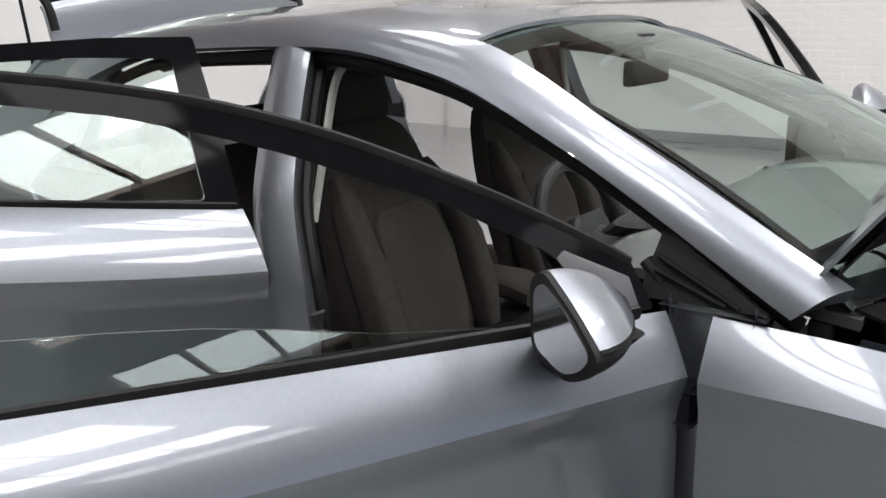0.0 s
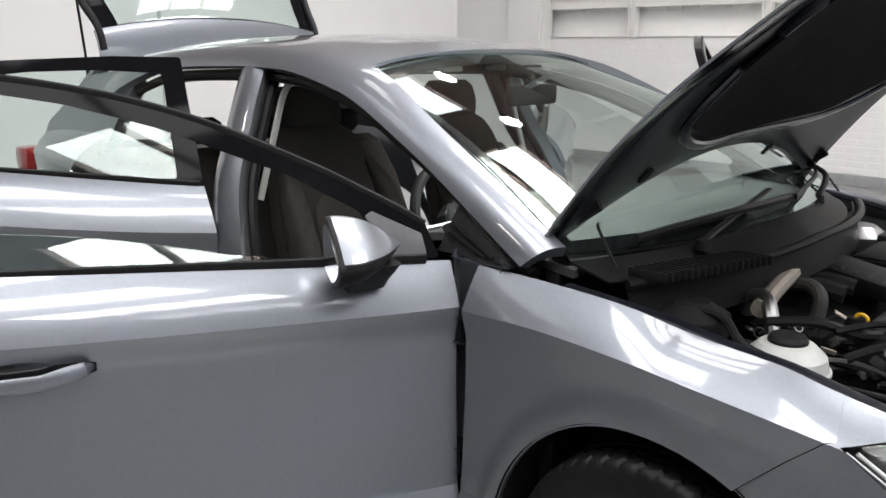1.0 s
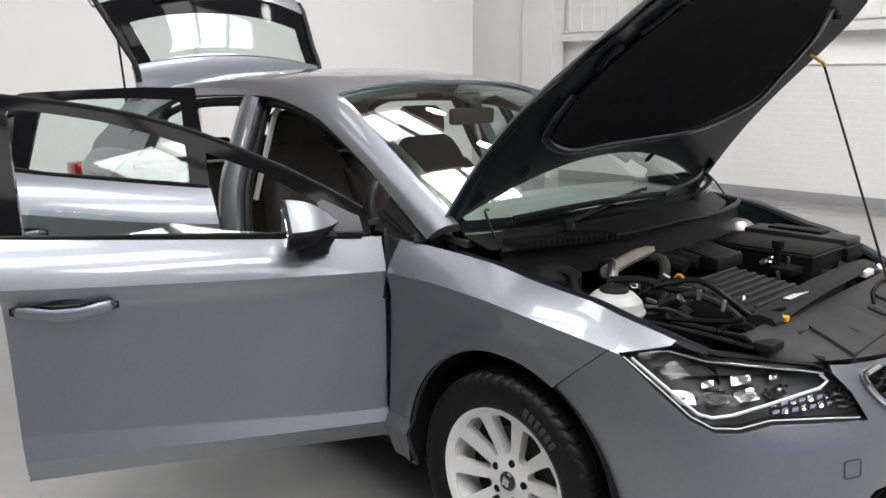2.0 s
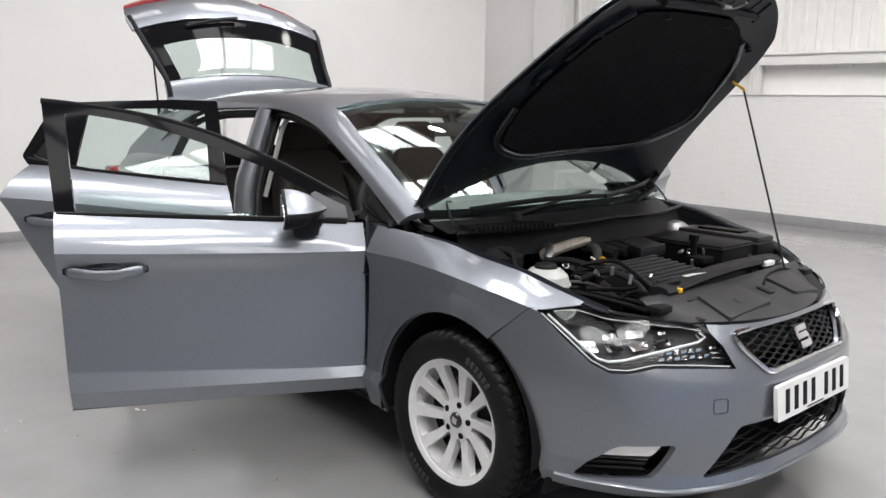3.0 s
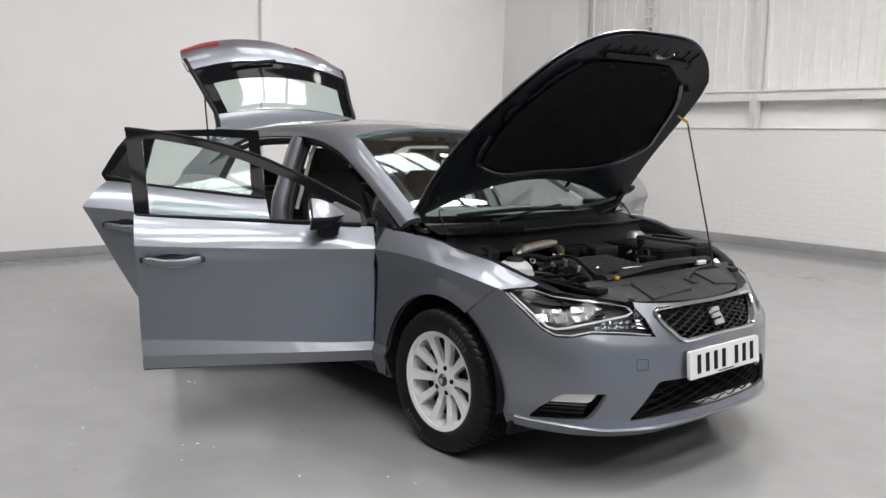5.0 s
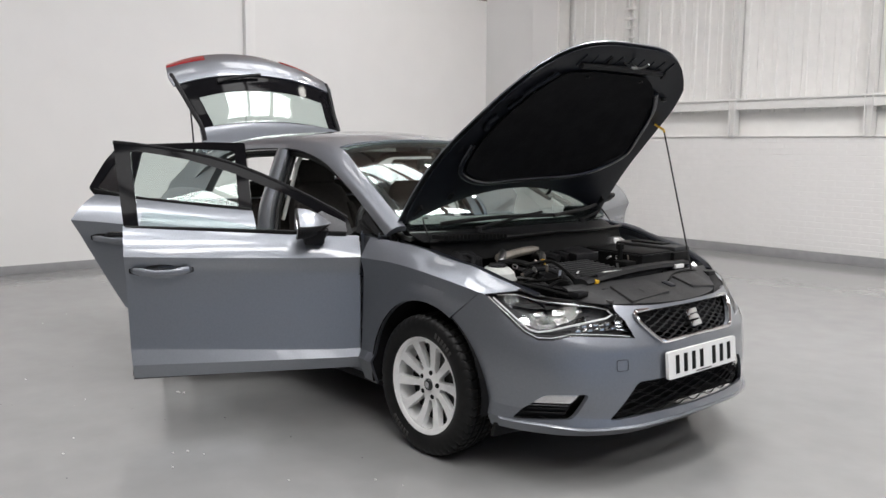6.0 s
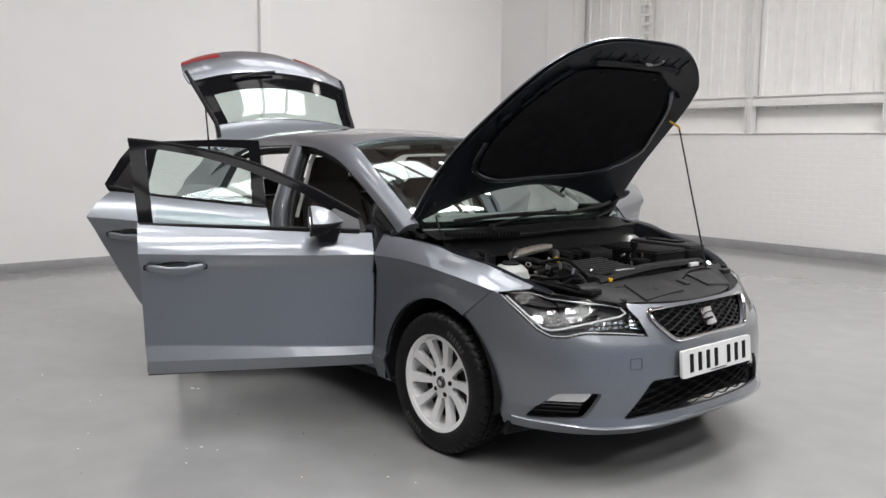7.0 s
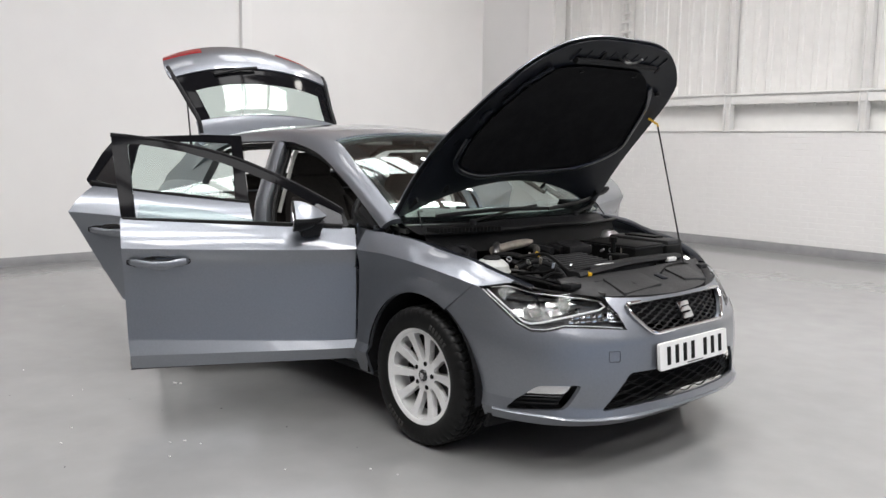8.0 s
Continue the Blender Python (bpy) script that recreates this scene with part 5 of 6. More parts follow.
seat(-0.37, -0.115)
seat(0.37, -0.115)
rear = part("rear_bench", pad([(-2.20, 0, .50, 20, .07, .62), (-2.25, 0, .62, 20, .085, .64), (-2.33, 0, .80, 18, .08, .64), (-2.40, 0, .96, 16, .07, .60), (-2.42, 0, 1.0, 14, .04, .56)], 36, 0.4), FABRIC, CAR, "dark fabric rear bench")
part("bench_cushion", pad([(-1.72, 0, .47, 90, .05, .60), (-1.78, 0, .475, 90, .08, .64), (-2.0, 0, .47, 90, .08, .64), (-2.22, 0, .46, 90, .07, .62)], 36, 0.4), FABRIC, rear)
for y in (-0.38, 0.0, 0.38):
    part("rear_headrest", pad([(-2.435, y, 1.02, 10, .03, .10), (-2.44, y, 1.05, 10, .045, .13), (-2.45, y, 1.10, 8, .045, .13), (-2.455, y, 1.125, 8, .025, .10)]), FABRIC, rear)
part("cabin_floor", box(-2.6, -0.35, -0.74, 0.74, 0.235, 0.27, 0.01), LINER, CAR)
part("bulkhead", box(-0.36, -0.32, -0.72, 0.72, 0.24, 0.93, 0.01), BLACK, CAR)
part("parcel_shelf", box(-3.0, -2.46, -0.55, 0.55, 0.93, 0.96, 0.01), BLACK, CAR)
part("boot_floor", box(-3.25, -2.3, -0.6, 0.6, 0.42, 0.46, 0.01), LINER, CAR)


def dash_fn(u, v):
    y = (2 * u - 1) * 0.72
    x, z = curve_at(DASH_LINE, 6 * v)
    hood = 0.045 * math.exp(-((y + 0.37) / 0.17) ** 2) * math.exp(-((v - 0.42) / 0.16) ** 2)
    return Vector((x, y, z + hood - 0.03 * (2 * u - 1) ** 2 * (1 - v)))


DASH_LINE = [(0, -0.28, .955), (1, -0.45, .968), (2, -0.62, .970), (3, -0.76, .945), (4, -0.82, .88), (5, -0.80, .76), (6, -0.74, .62)]
dash = part("dashboard", sheet(dash_fn, 44, 30, -0.02), DASH, CAR, "black dashboard with silver trims")
part("instrument_hood", pad([(-0.80, -0.37, .965, 0, .05, .15), (-0.76, -0.37, 0.99, 0, .06, .16), (-0.70, -0.37, 1.0, 0, .05, .14)]), BLACK, dash)
part("centre_screen", box(-0.845, -0.82, -0.09, 0.09, 0.80, 0.90, 0.006), GLOSSBLACK, dash)
for y in (-0.62, 0.62, -0.15, 0.15):
    part("air_vent", lathe([(0.028, -0.006), (0.040, -0.008), (0.044, 0.01), (0.028, 0.01)], 24, "x", (-0.825, y, 0.895)), STEEL, dash)
part("dash_strip", tube([(-0.832, y, 0.85) for y in (-0.70, 0.0, 0.70)], 0.008, 6), STEEL, dash)
wheel_m = Matrix.Translation((-0.93, -0.37, 0.905)) @ Matrix.Rotation(radians(-24), 4, "Y")
sw = part("steering_wheel", moved(lathe([(0.186 + 0.016 * math.cos(a), 0.016 * math.sin(a)) for a in (2 * math.pi * k / 12 for k in range(12))], 48, "x"), wheel_m), BLACK, CAR, "black three-spoke steering wheel")
part("wheel_hub", moved(pad([(0.02, 0, -.07, 90, .02, .06), (0.0, 0, -.05, 0, .03, .085), (0.0, 0, .03, 0, .035, .085), (0.01, 0, .06, 0, .02, .06)]), wheel_m), BLACK, sw)
for ang in (0, 180, 270):
    a = radians(ang)
    part("wheel_spoke", moved(tube([(0.015, 0.07 * math.cos(a), 0.07 * math.sin(a)), (0.0, 0.18 * math.cos(a), 0.18 * math.sin(a))], 0.02, 8, flat=(1, 0.5)), wheel_m), STEEL if ang != 270 else BLACK, sw)
part("steering_column", tube([(-0.92, -0.37, 0.90), (-0.72, -0.37, 0.82)], 0.05, 10), BLACK, sw)
console = part("centre_console", pad([(-0.80, 0, .40, 90, .12, .12), (-1.0, 0, .42, 90, .13, .11), (-1.2, 0, .43, 90, .13, .10), (-1.55, 0, .42, 90, .12, .10)]), BLACK, CAR, "black centre console with gear lever")
part("gear_lever", join(tube([(-0.95, 0, 0.54), (-0.97, 0, 0.66)], 0.010, 8), pad([(-0.97, 0, .65, 0, .02, .02), (-0.972, 0, .675, 0, .028, .026), (-0.975, 0, .70, 0, .02, .02)])), GLOSSBLACK, console)
part("handbrake", tube([(-1.30, 0.05, 0.56), (-1.15, 0.05, 0.60), (-1.08, 0.05, 0.63)], 0.016, 8), BLACK, console)
part("armrest", pad([(-1.28, 0, .60, 90, .03, .07), (-1.35, 0, .62, 90, .035, .08), (-1.52, 0, .62, 90, .035, .08), (-1.56, 0, .61, 90, .02, .06)]), FABRIC, console)
for s in (-1, 1):
    part("belt_buckle", box(-1.22, -1.19, s * 0.13 - 0.014, s * 0.13 + 0.014, 0.53, 0.60, 0.005), REDLENS, console, "red seat belt button")
part("rear_view_mirror", box(-0.975, -0.945, -0.125, 0.115, 1.235, 1.30, 0.012), BLACK, CAR)
part("mirror_stalk", tube([(-0.955, 0, 1.29), (-0.98, 0, 1.345)], 0.012, 8), BLACK, CAR)
for y in (-0.33, 0.33):
    part("sun_visor", box(-1.29, -1.14, y - 0.19, y + 0.19, 1.338, 1.358, 0.008), HEADLINE, CAR)

# ---------------------------------------------------------------- engine bay
bay = part("engine_bay", box(-0.30, 0.62, -0.60, 0.60, 0.24, 0.27), BLACK, CAR)
for s in (-1, 1):
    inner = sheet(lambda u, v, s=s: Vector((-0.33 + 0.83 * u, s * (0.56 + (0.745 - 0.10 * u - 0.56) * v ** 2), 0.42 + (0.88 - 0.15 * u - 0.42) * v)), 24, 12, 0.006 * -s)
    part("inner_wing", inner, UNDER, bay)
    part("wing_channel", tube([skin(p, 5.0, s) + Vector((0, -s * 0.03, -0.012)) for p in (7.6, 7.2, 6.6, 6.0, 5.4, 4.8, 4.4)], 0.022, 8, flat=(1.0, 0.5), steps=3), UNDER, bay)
    part("strut_top", lathe([(0.0, 0.03), (0.05, 0.028), (0.075, 0.01), (0.095, 0.0), (0.095, -0.04), (0.0, -0.04)], 28, "z", (-0.09, s * 0.56, 0.855)), BLACK if s < 0 else STEEL, bay)
part("bay_wall", box(-0.16, -0.13, -0.66, 0.66, 0.55, 0.90, 0.008), INK, bay)
for y in (-0.30, -0.08, 0.14, 0.36):
    part("wall_clip", lathe([(0, 0.006), (0.008, 0.005), (0.012, 0.0), (0, 0)], 10, "x", (-0.13, y, 0.865)), STEEL, bay)
# front cross panel
slam = part("front_cross_panel", sheet(lambda u, v: Vector((0.50 + (0.255 - 0.20 * abs(2 * u - 1) ** 2.4) * v, (2 * u - 1) * (0.53 - 0.03 * v), 0.775 - 0.065 * v ** 1.5 + 0.01 * abs(2 * u - 1))), 44, 10, 0.01), GREYPLASTIC, CAR, "dark grey plastic panel over the radiator")
def on_slam(x, y, up=0.0):
    """A place on the cross panel, raised by a little."""
    s = min(1.0, abs(y) / 0.515)
    v = min(1.0, max(0.0, (x - 0.50) / (0.255 - 0.20 * s**2.4)))
    return Vector((x, y, 0.775 - 0.065 * v**1.5 + 0.01 * s + up))


def slam_block(xa, xb, ya, yb, tall, mat, name, bevel=0.003):
    pts = [on_slam(a, b, -0.02) for a, b in rounded([(xa, ya), (xb, ya), (xb, yb), (xa, yb)], 0.012, 3)]
    return part(name, prism(pts, (0, 0, 0.02 + tall), bevel), mat, slam)


slam_block(0.575, 0.70, -0.31, -0.04, 0.022, GREYPLASTIC, "panel_block")
slam_block(0.575, 0.69, 0.15, 0.34, 0.022, GREYPLASTIC, "panel_block")
slam_block(0.515, 0.55, -0.44, -0.12, 0.008, BLACK, "panel_block")
# the 2 mm INK plates give the shade of a lock opening and slots
slam_block(0.56, 0.69, 0.0, 0.10, 0.002, INK, "lock_shade", 0.0008)
slam_block(0.60, 0.655, 0.03, 0.075, 0.016, UNDER, "lock_plate")
slam_block(0.535, 0.56, 0.10, 0.17, 0.002, INK, "slot_shade", 0.0008)
slam_block(0.56, 0.60, -0.375, -0.345, 0.002, INK, "slot_shade", 0.0008)
slam_block(0.60, 0.66, -0.18, -0.165, 0.014, BLACK, "panel_ridge", 0.002)
slam_block(0.60, 0.67, 0.24, 0.255, 0.014, BLACK, "panel_ridge", 0.002)
part("latch_cable", tube([on_slam(0.60, 0.09, 0.01), on_slam(0.56, 0.20, 0.02), on_slam(0.54, 0.36, 0.015), on_slam(0.55, 0.48, 0.0)], 0.005, 6, steps=5), INK, slam)
part("air_duct", pad([(0.50, -0.30, .79, 90, .02, .05), (0.50, -0.26, .79, 90, .025, .06), (0.49, 0.1, .80, 90, .025, .06)]), BLACK, slam)
part("radiator_bar", tube([(0.49, -0.40, 0.795), (0.47, 0.0, 0.815), (0.44, 0.45, 0.805)], 0.032, 8, flat=(1.3, 0.6), steps=4), BLACK, slam)
for k in range(5):
    part("bar_mark", box(0.475, 0.495, -0.24 + 0.025 * k, -0.222 + 0.025 * k, 0.826, 0.8275), WHITE, slam)
for y, w in ((-0.52, 0.07), (-0.36, 0.05), (0.46, 0.06)):
    part("panel_rib", box(0.51, 0.58, y, y + w, 0.755, 0.777, 0.006), BLACK, slam)
for x, y in ((0.53, -0.42), (0.69, -0.27), (0.70, -0.02), (0.69, 0.2), (0.6, 0.42)):
    part("panel_clip", lathe([(0.0, 0.004), (0.010, 0.003), (0.012, 0.0), (0, 0)], 12, "z", on_slam(x, y, 0.002)), INK, slam)
for s in (-1, 1):
    part("lamp_top_cover", tube([skin(p, 4.99, s) + Vector((-0.022, -s * 0.016, -0.012)) for p in (5.0, 4.4, 3.8, 3.2, 2.6)], 0.012, 8, flat=(1.4, 0.5), steps=3), BLACK, slam)
    part("lamp_bracket", tube([skin(p, 4.99, s) + Vector((-0.07, -s * 0.03, -0.022)) for p in (4.6, 4.0, 3.4)], 0.006, 6, steps=3), STEEL, slam)
# engine, cover and air box
engine = part("engine", join(box(-0.08, 0.34, -0.36, 0.28, 0.35, 0.72, 0.03), box(-0.06, 0.12, -0.30, 0.22, 0.70, 0.78, 0.02)), INK, bay)
AB = dict(x0=0.20, x1=0.475, y0=-0.36, y1=0.0)


def airbox_z(x):
    return 0.835 - 0.10 * (x - AB["x0"])


lid = box(AB["x0"], AB["x1"], AB["y0"], AB["y1"], 0.70, 0.83, 0.02)
for v in lid.verts:
    if v.co.z > 0.78:
        v.co.z += airbox_z(v.co.x) - 0.83
airbox = part("air_box", lid, BLACK, bay, "ribbed black air filter box")
for k in range(8):
    x = AB["x0"] + 0.025 + 0.031 * k
    z = airbox_z(x)
    part("box_rib", box(x - 0.006, x + 0.006, AB["y0"] + 0.025, AB["y1"] - 0.025, z - 0.004, z + 0.007, 0.003), GREYPLASTIC, airbox)
for k in range(11):
    y = AB["y0"] + 0.03 + 0.033 * k
    part("box_tooth", box(AB["x1"] - 0.006, AB["x1"] + 0.014, y - 0.008, y + 0.008, 0.757, 0.795, 0.003), BLACK, airbox)
part("box_flange", box(AB["x0"] - 0.012, AB["x1"] + 0.018, AB["y0"] - 0.014, AB["y1"] + 0.014, 0.745, 0.757, 0.004), INK, airbox)
for k in range(4):
    part("inlet_runner", tube([(-0.06, -0.10 + 0.075 * k, 0.76), (0.0, -0.10 + 0.075 * k, 0.835), (0.09, -0.09 + 0.075 * k, 0.83)], 0.024, 8, flat=(0.9, 1), steps=4), BLACK, bay)
duct = part("intake_duct", prism([(-0.11, 0.10, 0.815), (-0.11, 0.24, 0.825), (0.18, 0.11, 0.815), (0.18, -0.06, 0.815)], (0, 0, 0.045), 0.012), BLACK, bay, "ribbed black intake duct")
for k in range(7):
    q = 0.08 + 0.14 * k
    part("duct_rib", box(-0.11 + 0.29 * q - 0.005, -0.11 + 0.29 * q + 0.005, 0.115 - 0.16 * q, 0.225 - 0.13 * q, 0.855, 0.868 - 0.008 * q, 0.002), GREYPLASTIC, duct)
# coolant tank
tank = part("coolant_tank", lathe([(0.0, 0.055), (0.03, 0.058), (0.055, 0.052), (0.078, 0.03), (0.084, 0.004), (0.084, -0.004), (0.080, -0.03), (0.06, -0.06), (0.0, -0.065)], 28, "z", (0.13, -0.545, 0.782)), TANK, bay, "milky white coolant tank with black cap")
part("tank_cap", lathe([(0.0, 0.018), (0.034, 0.016), (0.040, 0.008), (0.040, -0.008), (0.0, -0.008)], 24, "z", (0.13, -0.545, 0.836)), BLACK, tank)
part("tank_seam", lathe([(0.083, -0.004), (0.089, -0.003), (0.089, 0.003), (0.083, 0.004)], 28, "z", (0.13, -0.545, 0.782)), TANK, tank)
part("charge_pipe", tube([(0.07, -0.46, 0.80), (0.05, -0.44, 0.85), (0.02, -0.40, 0.874), (-0.02, -0.37, 0.865), (-0.04, -0.36, 0.82)], 0.017, 10, steps=6), STEEL, bay, "bare metal pipe")
part("fuel_rail", tube([(0.02, -0.43, 0.855), (-0.01, -0.25, 0.868), (-0.05, 0.02, 0.874)], 0.021, 10, steps=4), PIPE, bay)
part("heat_pipe", tube([(0.06, -0.18, 0.78), (0.06, -0.17, 0.835), (0.02, -0.14, 0.85), (-0.04, -0.13, 0.84)], 0.018, 10, steps=6), SIDEMARK, bay)
part("filler_cap", lathe([(0.0, 0.015), (0.02, 0.013), (0.024, 0.0), (0.024, -0.02), (0.0, -0.02)], 16, "z", (0.19, -0.315, 0.835)), INK, bay)
part("dipstick_ring", moved(lathe([(0.013 + 0.0045 * math.cos(a), 0.0045 * math.sin(a)) for a in (2 * math.pi * k / 8 for k in range(8))], 20, "y"), Matrix.Translation((0.20, -0.32, 0.845))), YELLOW, bay, "yellow dipstick ring")
part("dipstick", tube([(0.20, -0.32, 0.83), (0.19, -0.32, 0.60)], 0.005, 6), STEEL, bay)
part("yellow_cap", join(lathe([(0.0, 0.016), (0.016, 0.014), (0.018, -0.012), (0.0, -0.012)], 12, "z", (0.505, -0.335, 0.795)), box(0.505, 0.535, -0.345, -0.325, 0.79, 0.806, 0.004)), YELLOW, bay, "orange-yellow cap")
# battery and fuse box on the far side
battery = part("battery", box(0.0, 0.36, 0.22, 0.47, 0.60, 0.862, 0.014), INK, bay, "tall black battery box")
part("battery_lid", box(-0.004, 0.364, 0.216, 0.474, 0.845, 0.853, 0.003), BLACK, battery)
part("battery_cover", box(-0.02, 0.36, 0.50, 0.63, 0.84, 0.872, 0.014), GREYPLASTIC, bay, "dark grey fuse box lid")
part("fuse_box", join(box(0.06, 0.26, 0.53, 0.60, 0.872, 0.882, 0.004), box(0.30, 0.38, 0.46, 0.60, 0.80, 0.85, 0.01)), INK, bay)
part("sensor_post", join(tube([(0.27, 0.16, 0.74), (0.27, 0.16, 0.885)], 0.013, 8), tube([(0.27, 0.16, 0.88), (0.27, 0.16, 0.905)], 0.02, 8), box(0.26, 0.34, 0.12, 0.2, 0.80, 0.825, 0.006)), INK, bay)
part("washer_neck", box(0.44, 0.50, 0.30, 0.37, 0.795, 0.815, 0.005), WHITE, bay, "small white cap")
part("bay_label", box(0.425, 0.47, 0.18, 0.22, 0.795, 0.80, 0.002), WHITE, bay)
# hoses and wiring
rng = random.Random(7)
hoses = [((0.22, -0.46, 0.80), (0.30, -0.42, 0.835), (0.40, -0.40, 0.81), (0.47, -0.42, 0.77)), ((0.18, -0.42, 0.84), (0.26, -0.36, 0.86), (0.33, -0.36, 0.85), (0.46, -0.37, 0.79)),
         ((0.05, -0.46, 0.84), (0.14, -0.42, 0.85), (0.22, -0.38, 0.83), (0.26, -0.29, 0.82)), ((0.30, -0.52, 0.78), (0.42, -0.50, 0.775), (0.52, -0.46, 0.765), (0.58, -0.38, 0.76)),
         ((0.36, 0.30, 0.79), (0.42, 0.34, 0.79), (0.46, 0.30, 0.78), (0.48, 0.22, 0.78)), ((0.36, 0.42, 0.78), (0.44, 0.48, 0.79), (0.50, 0.44, 0.78), (0.52, 0.36, 0.78)),
         ((-0.10, -0.60, 0.88), (0.0, -0.58, 0.87), (0.08, -0.64, 0.84), (0.20, -0.63, 0.81)), ((0.24, -0.60, 0.79), (0.34, -0.58, 0.785), (0.44, -0.55, 0.775), (0.53, -0.52, 0.76))]
for k, pts in enumerate(hoses):
    part("hose", tube(pts, (0.011, 0.008, 0.012, 0.008, 0.010, 0.009, 0.010, 0.007)[k], 8, steps=6), RUBBER if k % 3 else BLACK, bay)
# bright metal rings and tabs, scattered at random to add small glints
for k in range(22):
    c = Vector((rng.uniform(-0.02, 0.46), rng.uniform(-0.50, -0.28) if k % 3 else rng.uniform(0.02, 0.20), rng.uniform(0.785, 0.845)))
    turn = Euler((rng.random() * 3, rng.random() * 3, rng.random() * 3)).to_matrix().to_4x4()
    if k % 2:
        ringb = lathe([(0.011, -0.004), (0.013, -0.004), (0.013, 0.004), (0.011, 0.004)], 12, "z")
        part("glint_ring", moved(ringb, Matrix.Translation(c) @ turn), STEEL, bay)
    else:
        part("bracket", moved(box(-0.016, 0.016, -0.006, 0.006, -0.002, 0.002, 0.001, 1), Matrix.Translation(c) @ turn), STEEL if k % 4 else PIPE, bay)
for k in range(26):
    a = Vector((rng.uniform(-0.02, 0.48), rng.uniform(-0.58, -0.28), rng.uniform(0.74, 0.80)))
    b = a + Vector((rng.uniform(-0.08, 0.16), rng.uniform(-0.05, 0.12), rng.uniform(-0.02, 0.03)))
    c = b + Vector((rng.uniform(0.0, 0.14), rng.uniform(-0.08, 0.08), rng.uniform(-0.04, 0.02)))
    part("cable", tube([a, b, c], rng.uniform(0.004, 0.008), 6, steps=5), INK if k % 3 else SIDEMARK, bay)
for k in range(14):
    a = Vector((rng.uniform(0.0, 0.46), rng.uniform(-0.56, -0.26), rng.uniform(0.72, 0.80)))
    part("connector", moved(box(-0.018, 0.018, -0.012, 0.012, -0.012, 0.012, 0.003), Matrix.Translation(a) @ Euler((rng.random(), rng.random(), rng.random() * 3)).to_matrix().to_4x4()), SIDEMARK if k % 5 == 0 else BLACK, bay)
for k in range(8):
    a = Vector((rng.uniform(0.38, 0.50), rng.uniform(0.28, 0.56), rng.uniform(0.77, 0.80)))
    part("connector", moved(box(-0.02, 0.02, -0.014, 0.014, -0.012, 0.012, 0.003), Matrix.Translation(a) @ Euler((rng.random(), rng.random(), rng.random() * 3)).to_matrix().to_4x4()), STEEL if k % 3 == 0 else BLACK, bay)

# ---------------------------------------------------------------- round lamps under the ceiling
def ceiling_lamp(x, y):
    """A round flat high-bay lamp on a short rod."""
    lamp = thing("ceiling_lamp", "round white high-bay lamp hanging under the ceiling", "lamp", "lamps under the ceiling", pose(x, y, 5.75))
    part("lamp_body", lathe([(0.0, 0.12), (0.10, 0.11), (0.20, 0.04), (0.215, 0.0), (0.205, 0.0), (0.19, 0.012), (0.0, 0.012)], 32, "z"), WHITE, lamp)
    part("lamp_glass", lathe([(0.0, 0.004), (0.19, 0.004), (0.19, 0.010), (0.0, 0.010)], 32, "z"), LAMPLIGHT, lamp, "glowing round diffuser")
    part("lamp_rod", tube([(0, 0, 0.11), (0, 0, 0.45)], 0.012, 8), STEEL, lamp)
    return lamp


LAMPLIGHT = lamp_material("lamp_diffuser", (1.0, 0.97, 0.92), 45.0)
for x, y in ((-4.65, 4.3), (-2.86, 3.95), (2.4, 4.35), (-4.2, -6.4), (2.4, -6.4)):
    ceiling_lamp(x, y)

# ---------------------------------------------------------------- paint chips on the floor
CHIP = material("pale_chips", (0.56, 0.55, 0.53), 0.8, 0, 0, 0.1, 80)
chips = []
rng = random.Random(11)
spots = [(-1.60, -1.32, 0.03), (-1.57, -1.30, 0.02), (-0.12, -1.48, 0.012), (-0.56, -1.79, 0.012), (-0.72, -1.72, 0.014), (-0.70, -1.66, 0.016), (-0.62, -1.62, 0.012), (-1.02, -2.1, 0.014), (-1.2, -2.0, 0.012), (0.1, -1.2, 0.012), (0.22, -1.15, 0.01), (-2.4, -1.9, 0.012)]
spots += [(rng.uniform(-4.5, 1.5), rng.uniform(-2.6, -1.1), rng.uniform(0.003, 0.006)) for _ in range(6)]
for x, y, r in spots:
    r *= 0.45
    n = rng.randint(5, 7)
    chips.append(prism([(x + r * rng.uniform(0.5, 1.0) * math.cos(2 * math.pi * k / n) * 1.6, y + r * rng.uniform(0.5, 1.0) * math.sin(2 * math.pi * k / n), 0.0) for k in range(n)], (0, 0, 0.0025)))
specks = []
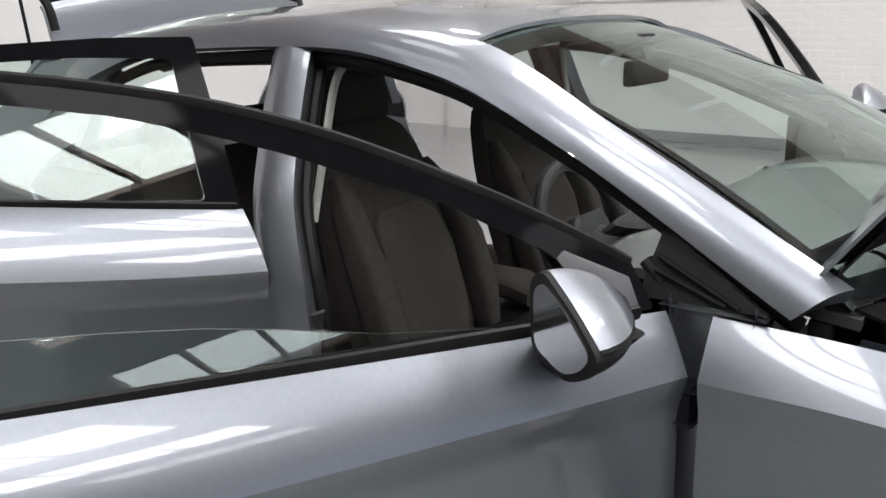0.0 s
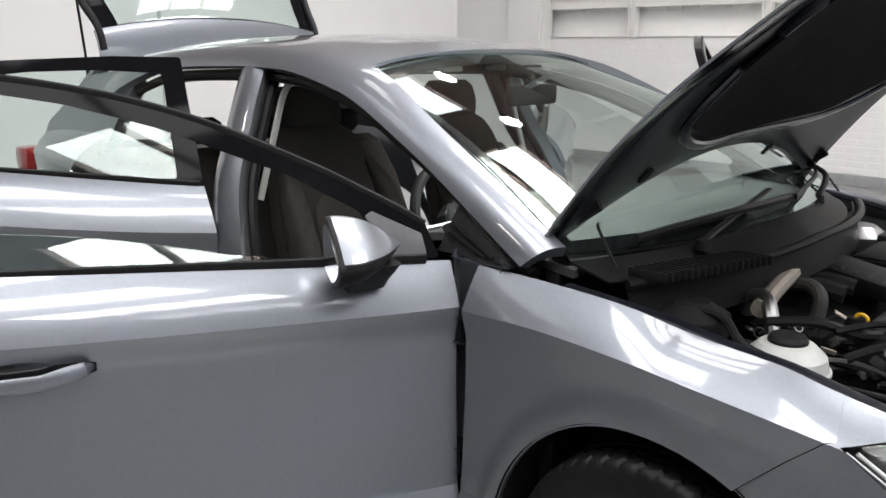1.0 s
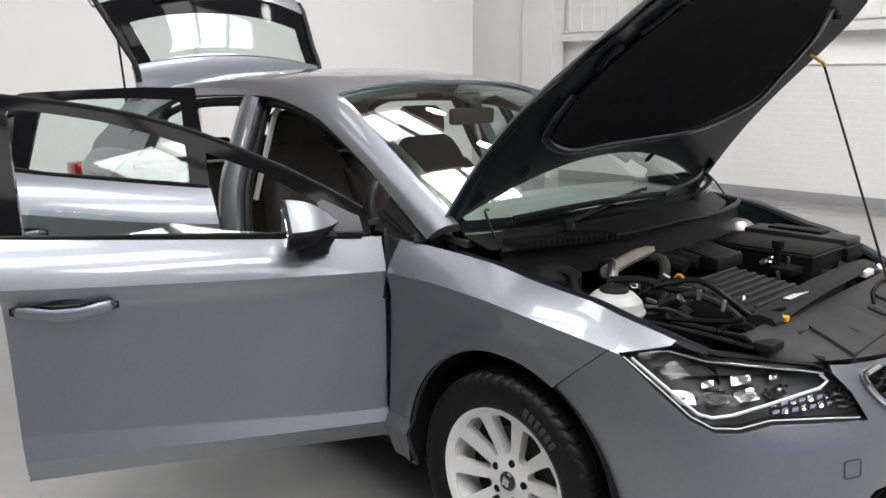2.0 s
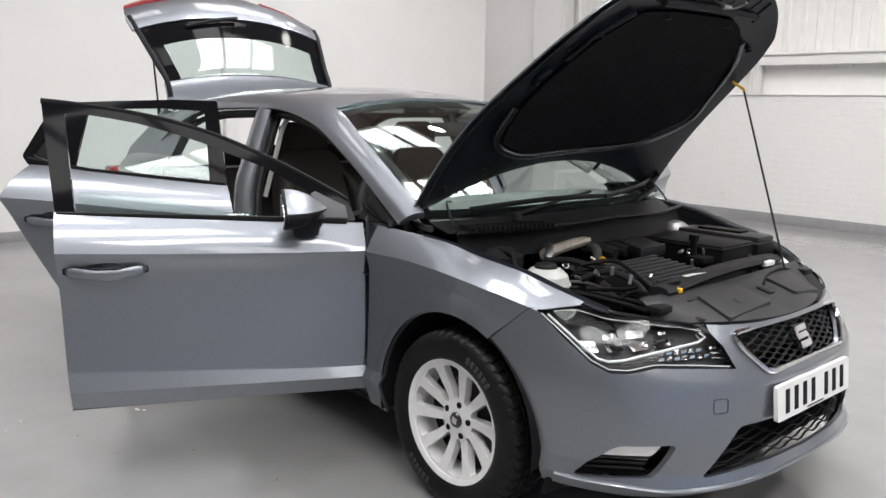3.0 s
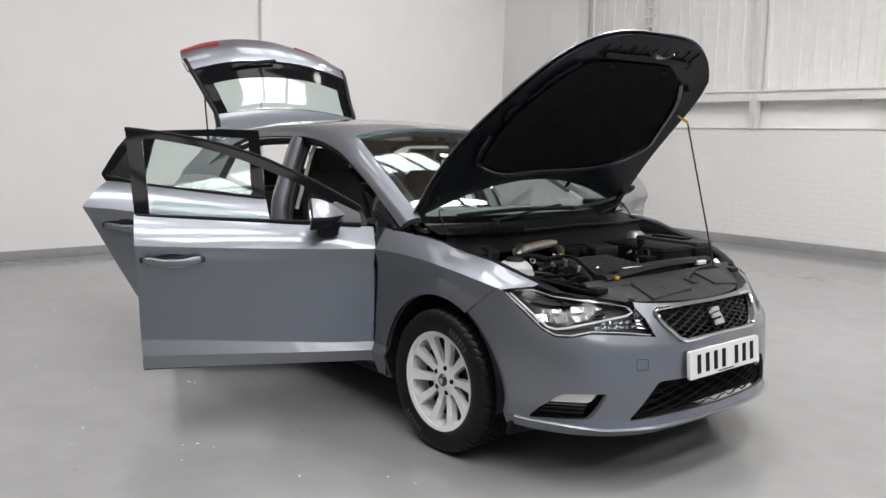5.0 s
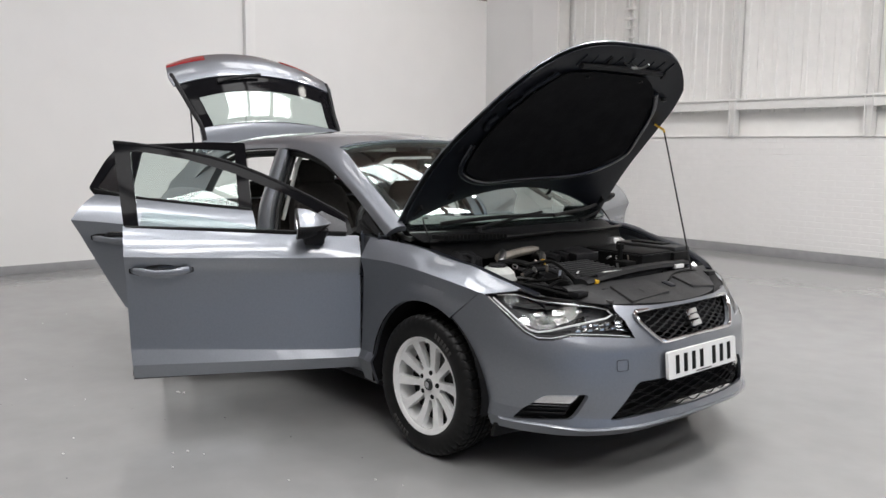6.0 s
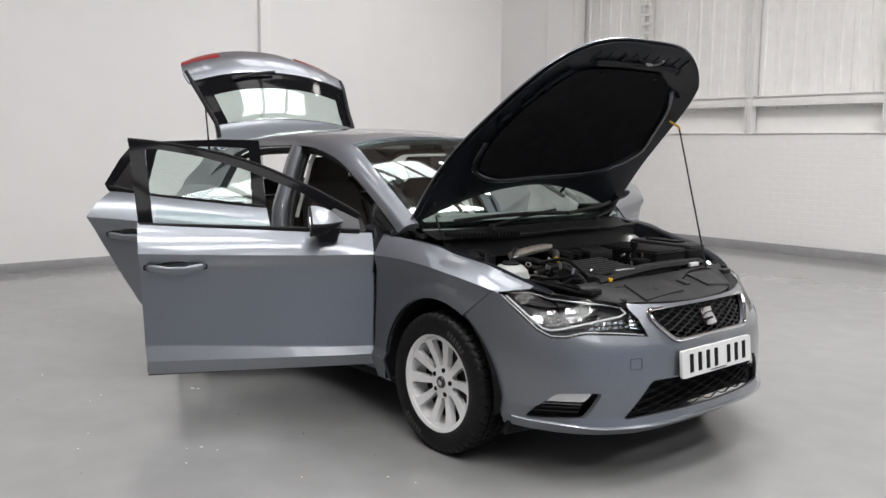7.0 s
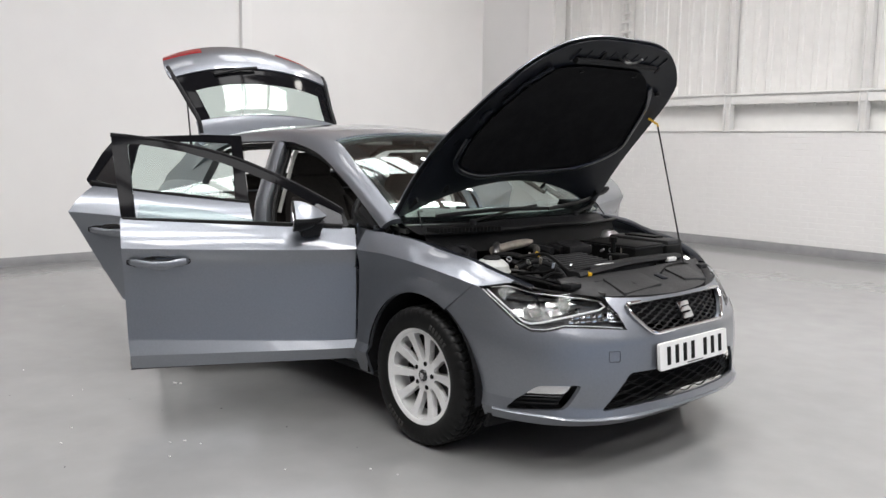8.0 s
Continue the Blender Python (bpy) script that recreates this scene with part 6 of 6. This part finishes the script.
for _ in range(26):
    x, y, r = rng.uniform(-2.6, 2.4), rng.uniform(-3.0, -1.0), rng.uniform(0.002, 0.005)
    specks.append(prism([(x + r * rng.uniform(0.5, 1.0) * math.cos(2 * math.pi * k / 5) * 1.5, y + r * rng.uniform(0.5, 1.0) * math.sin(2 * math.pi * k / 5), 0.0) for k in range(5)], (0, 0, 0.002)))
tagged(part("floor_specks", join(*specks), SIDEMARK, smooth=False), "small dark specks of grit on the floor", "debris", kind="stuff")
tagged(part("floor_chips", join(*chips), CHIP, smooth=False), "small pale chips scattered on the floor", "debris", kind="stuff")

# ---------------------------------------------------------------- painted bricks of the north wall
BRICK = material("painted_brick", (0.80, 0.792, 0.78), 0.6, 0, 0, 0.035, 9, 0.5, 60)
BL, BH, JOINT = 0.215, 0.065, 0.010


def brick_mesh():
    bm = box(-BL / 2, BL / 2, 0, 0.02, 0, BH)
    front = [e for e in bm.edges if all(v.co.y < 0.001 for v in e.verts)]
    bmesh.ops.bevel(bm, geom=front, offset=0.0022, segments=1, affect="EDGES")
    me = finish(bm, smooth=False)
    me.materials.append(BRICK)
    return me


BRICK_ME = brick_mesh()
rng = random.Random(3)
rest_v, rest_f = [], []
for row in range(19):
    z = 0.118 + row * (BH + JOINT)
    x = -6.1 + (0.5 * (BL + JOINT) if row % 2 else 0)
    while x < 2.0:
        y = y1 + 0.0088 + rng.uniform(-0.0006, 0.0006)
        if -3.45 < x < -0.75:
            ob = new("brick", BRICK_ME)
            ob.location = (x, y, z)
            ob.parent = wall_n
        else:
            k = len(rest_v)
            a, b, c, d = x - BL / 2, x + BL / 2, z, z + BH
            rest_v += [(a, y + 0.01, c), (b, y + 0.01, c), (b, y + 0.01, d), (a, y + 0.01, d), (a + 0.0022, y, c + 0.0022), (b - 0.0022, y, c + 0.0022), (b - 0.0022, y, d - 0.0022), (a + 0.0022, y, d - 0.0022)]
            rest_f += [(k + 4, k + 5, k + 6, k + 7), (k, k + 1, k + 5, k + 4), (k + 1, k + 2, k + 6, k + 5), (k + 2, k + 3, k + 7, k + 6), (k + 3, k, k + 4, k + 7)]
        x += BL + JOINT
me = bpy.data.meshes.new("bricks")
me.from_pydata(rest_v, [], rest_f)
tagged(part("wall_bricks", me, BRICK, wall_n), "white painted bricks further along", kind="stuff")
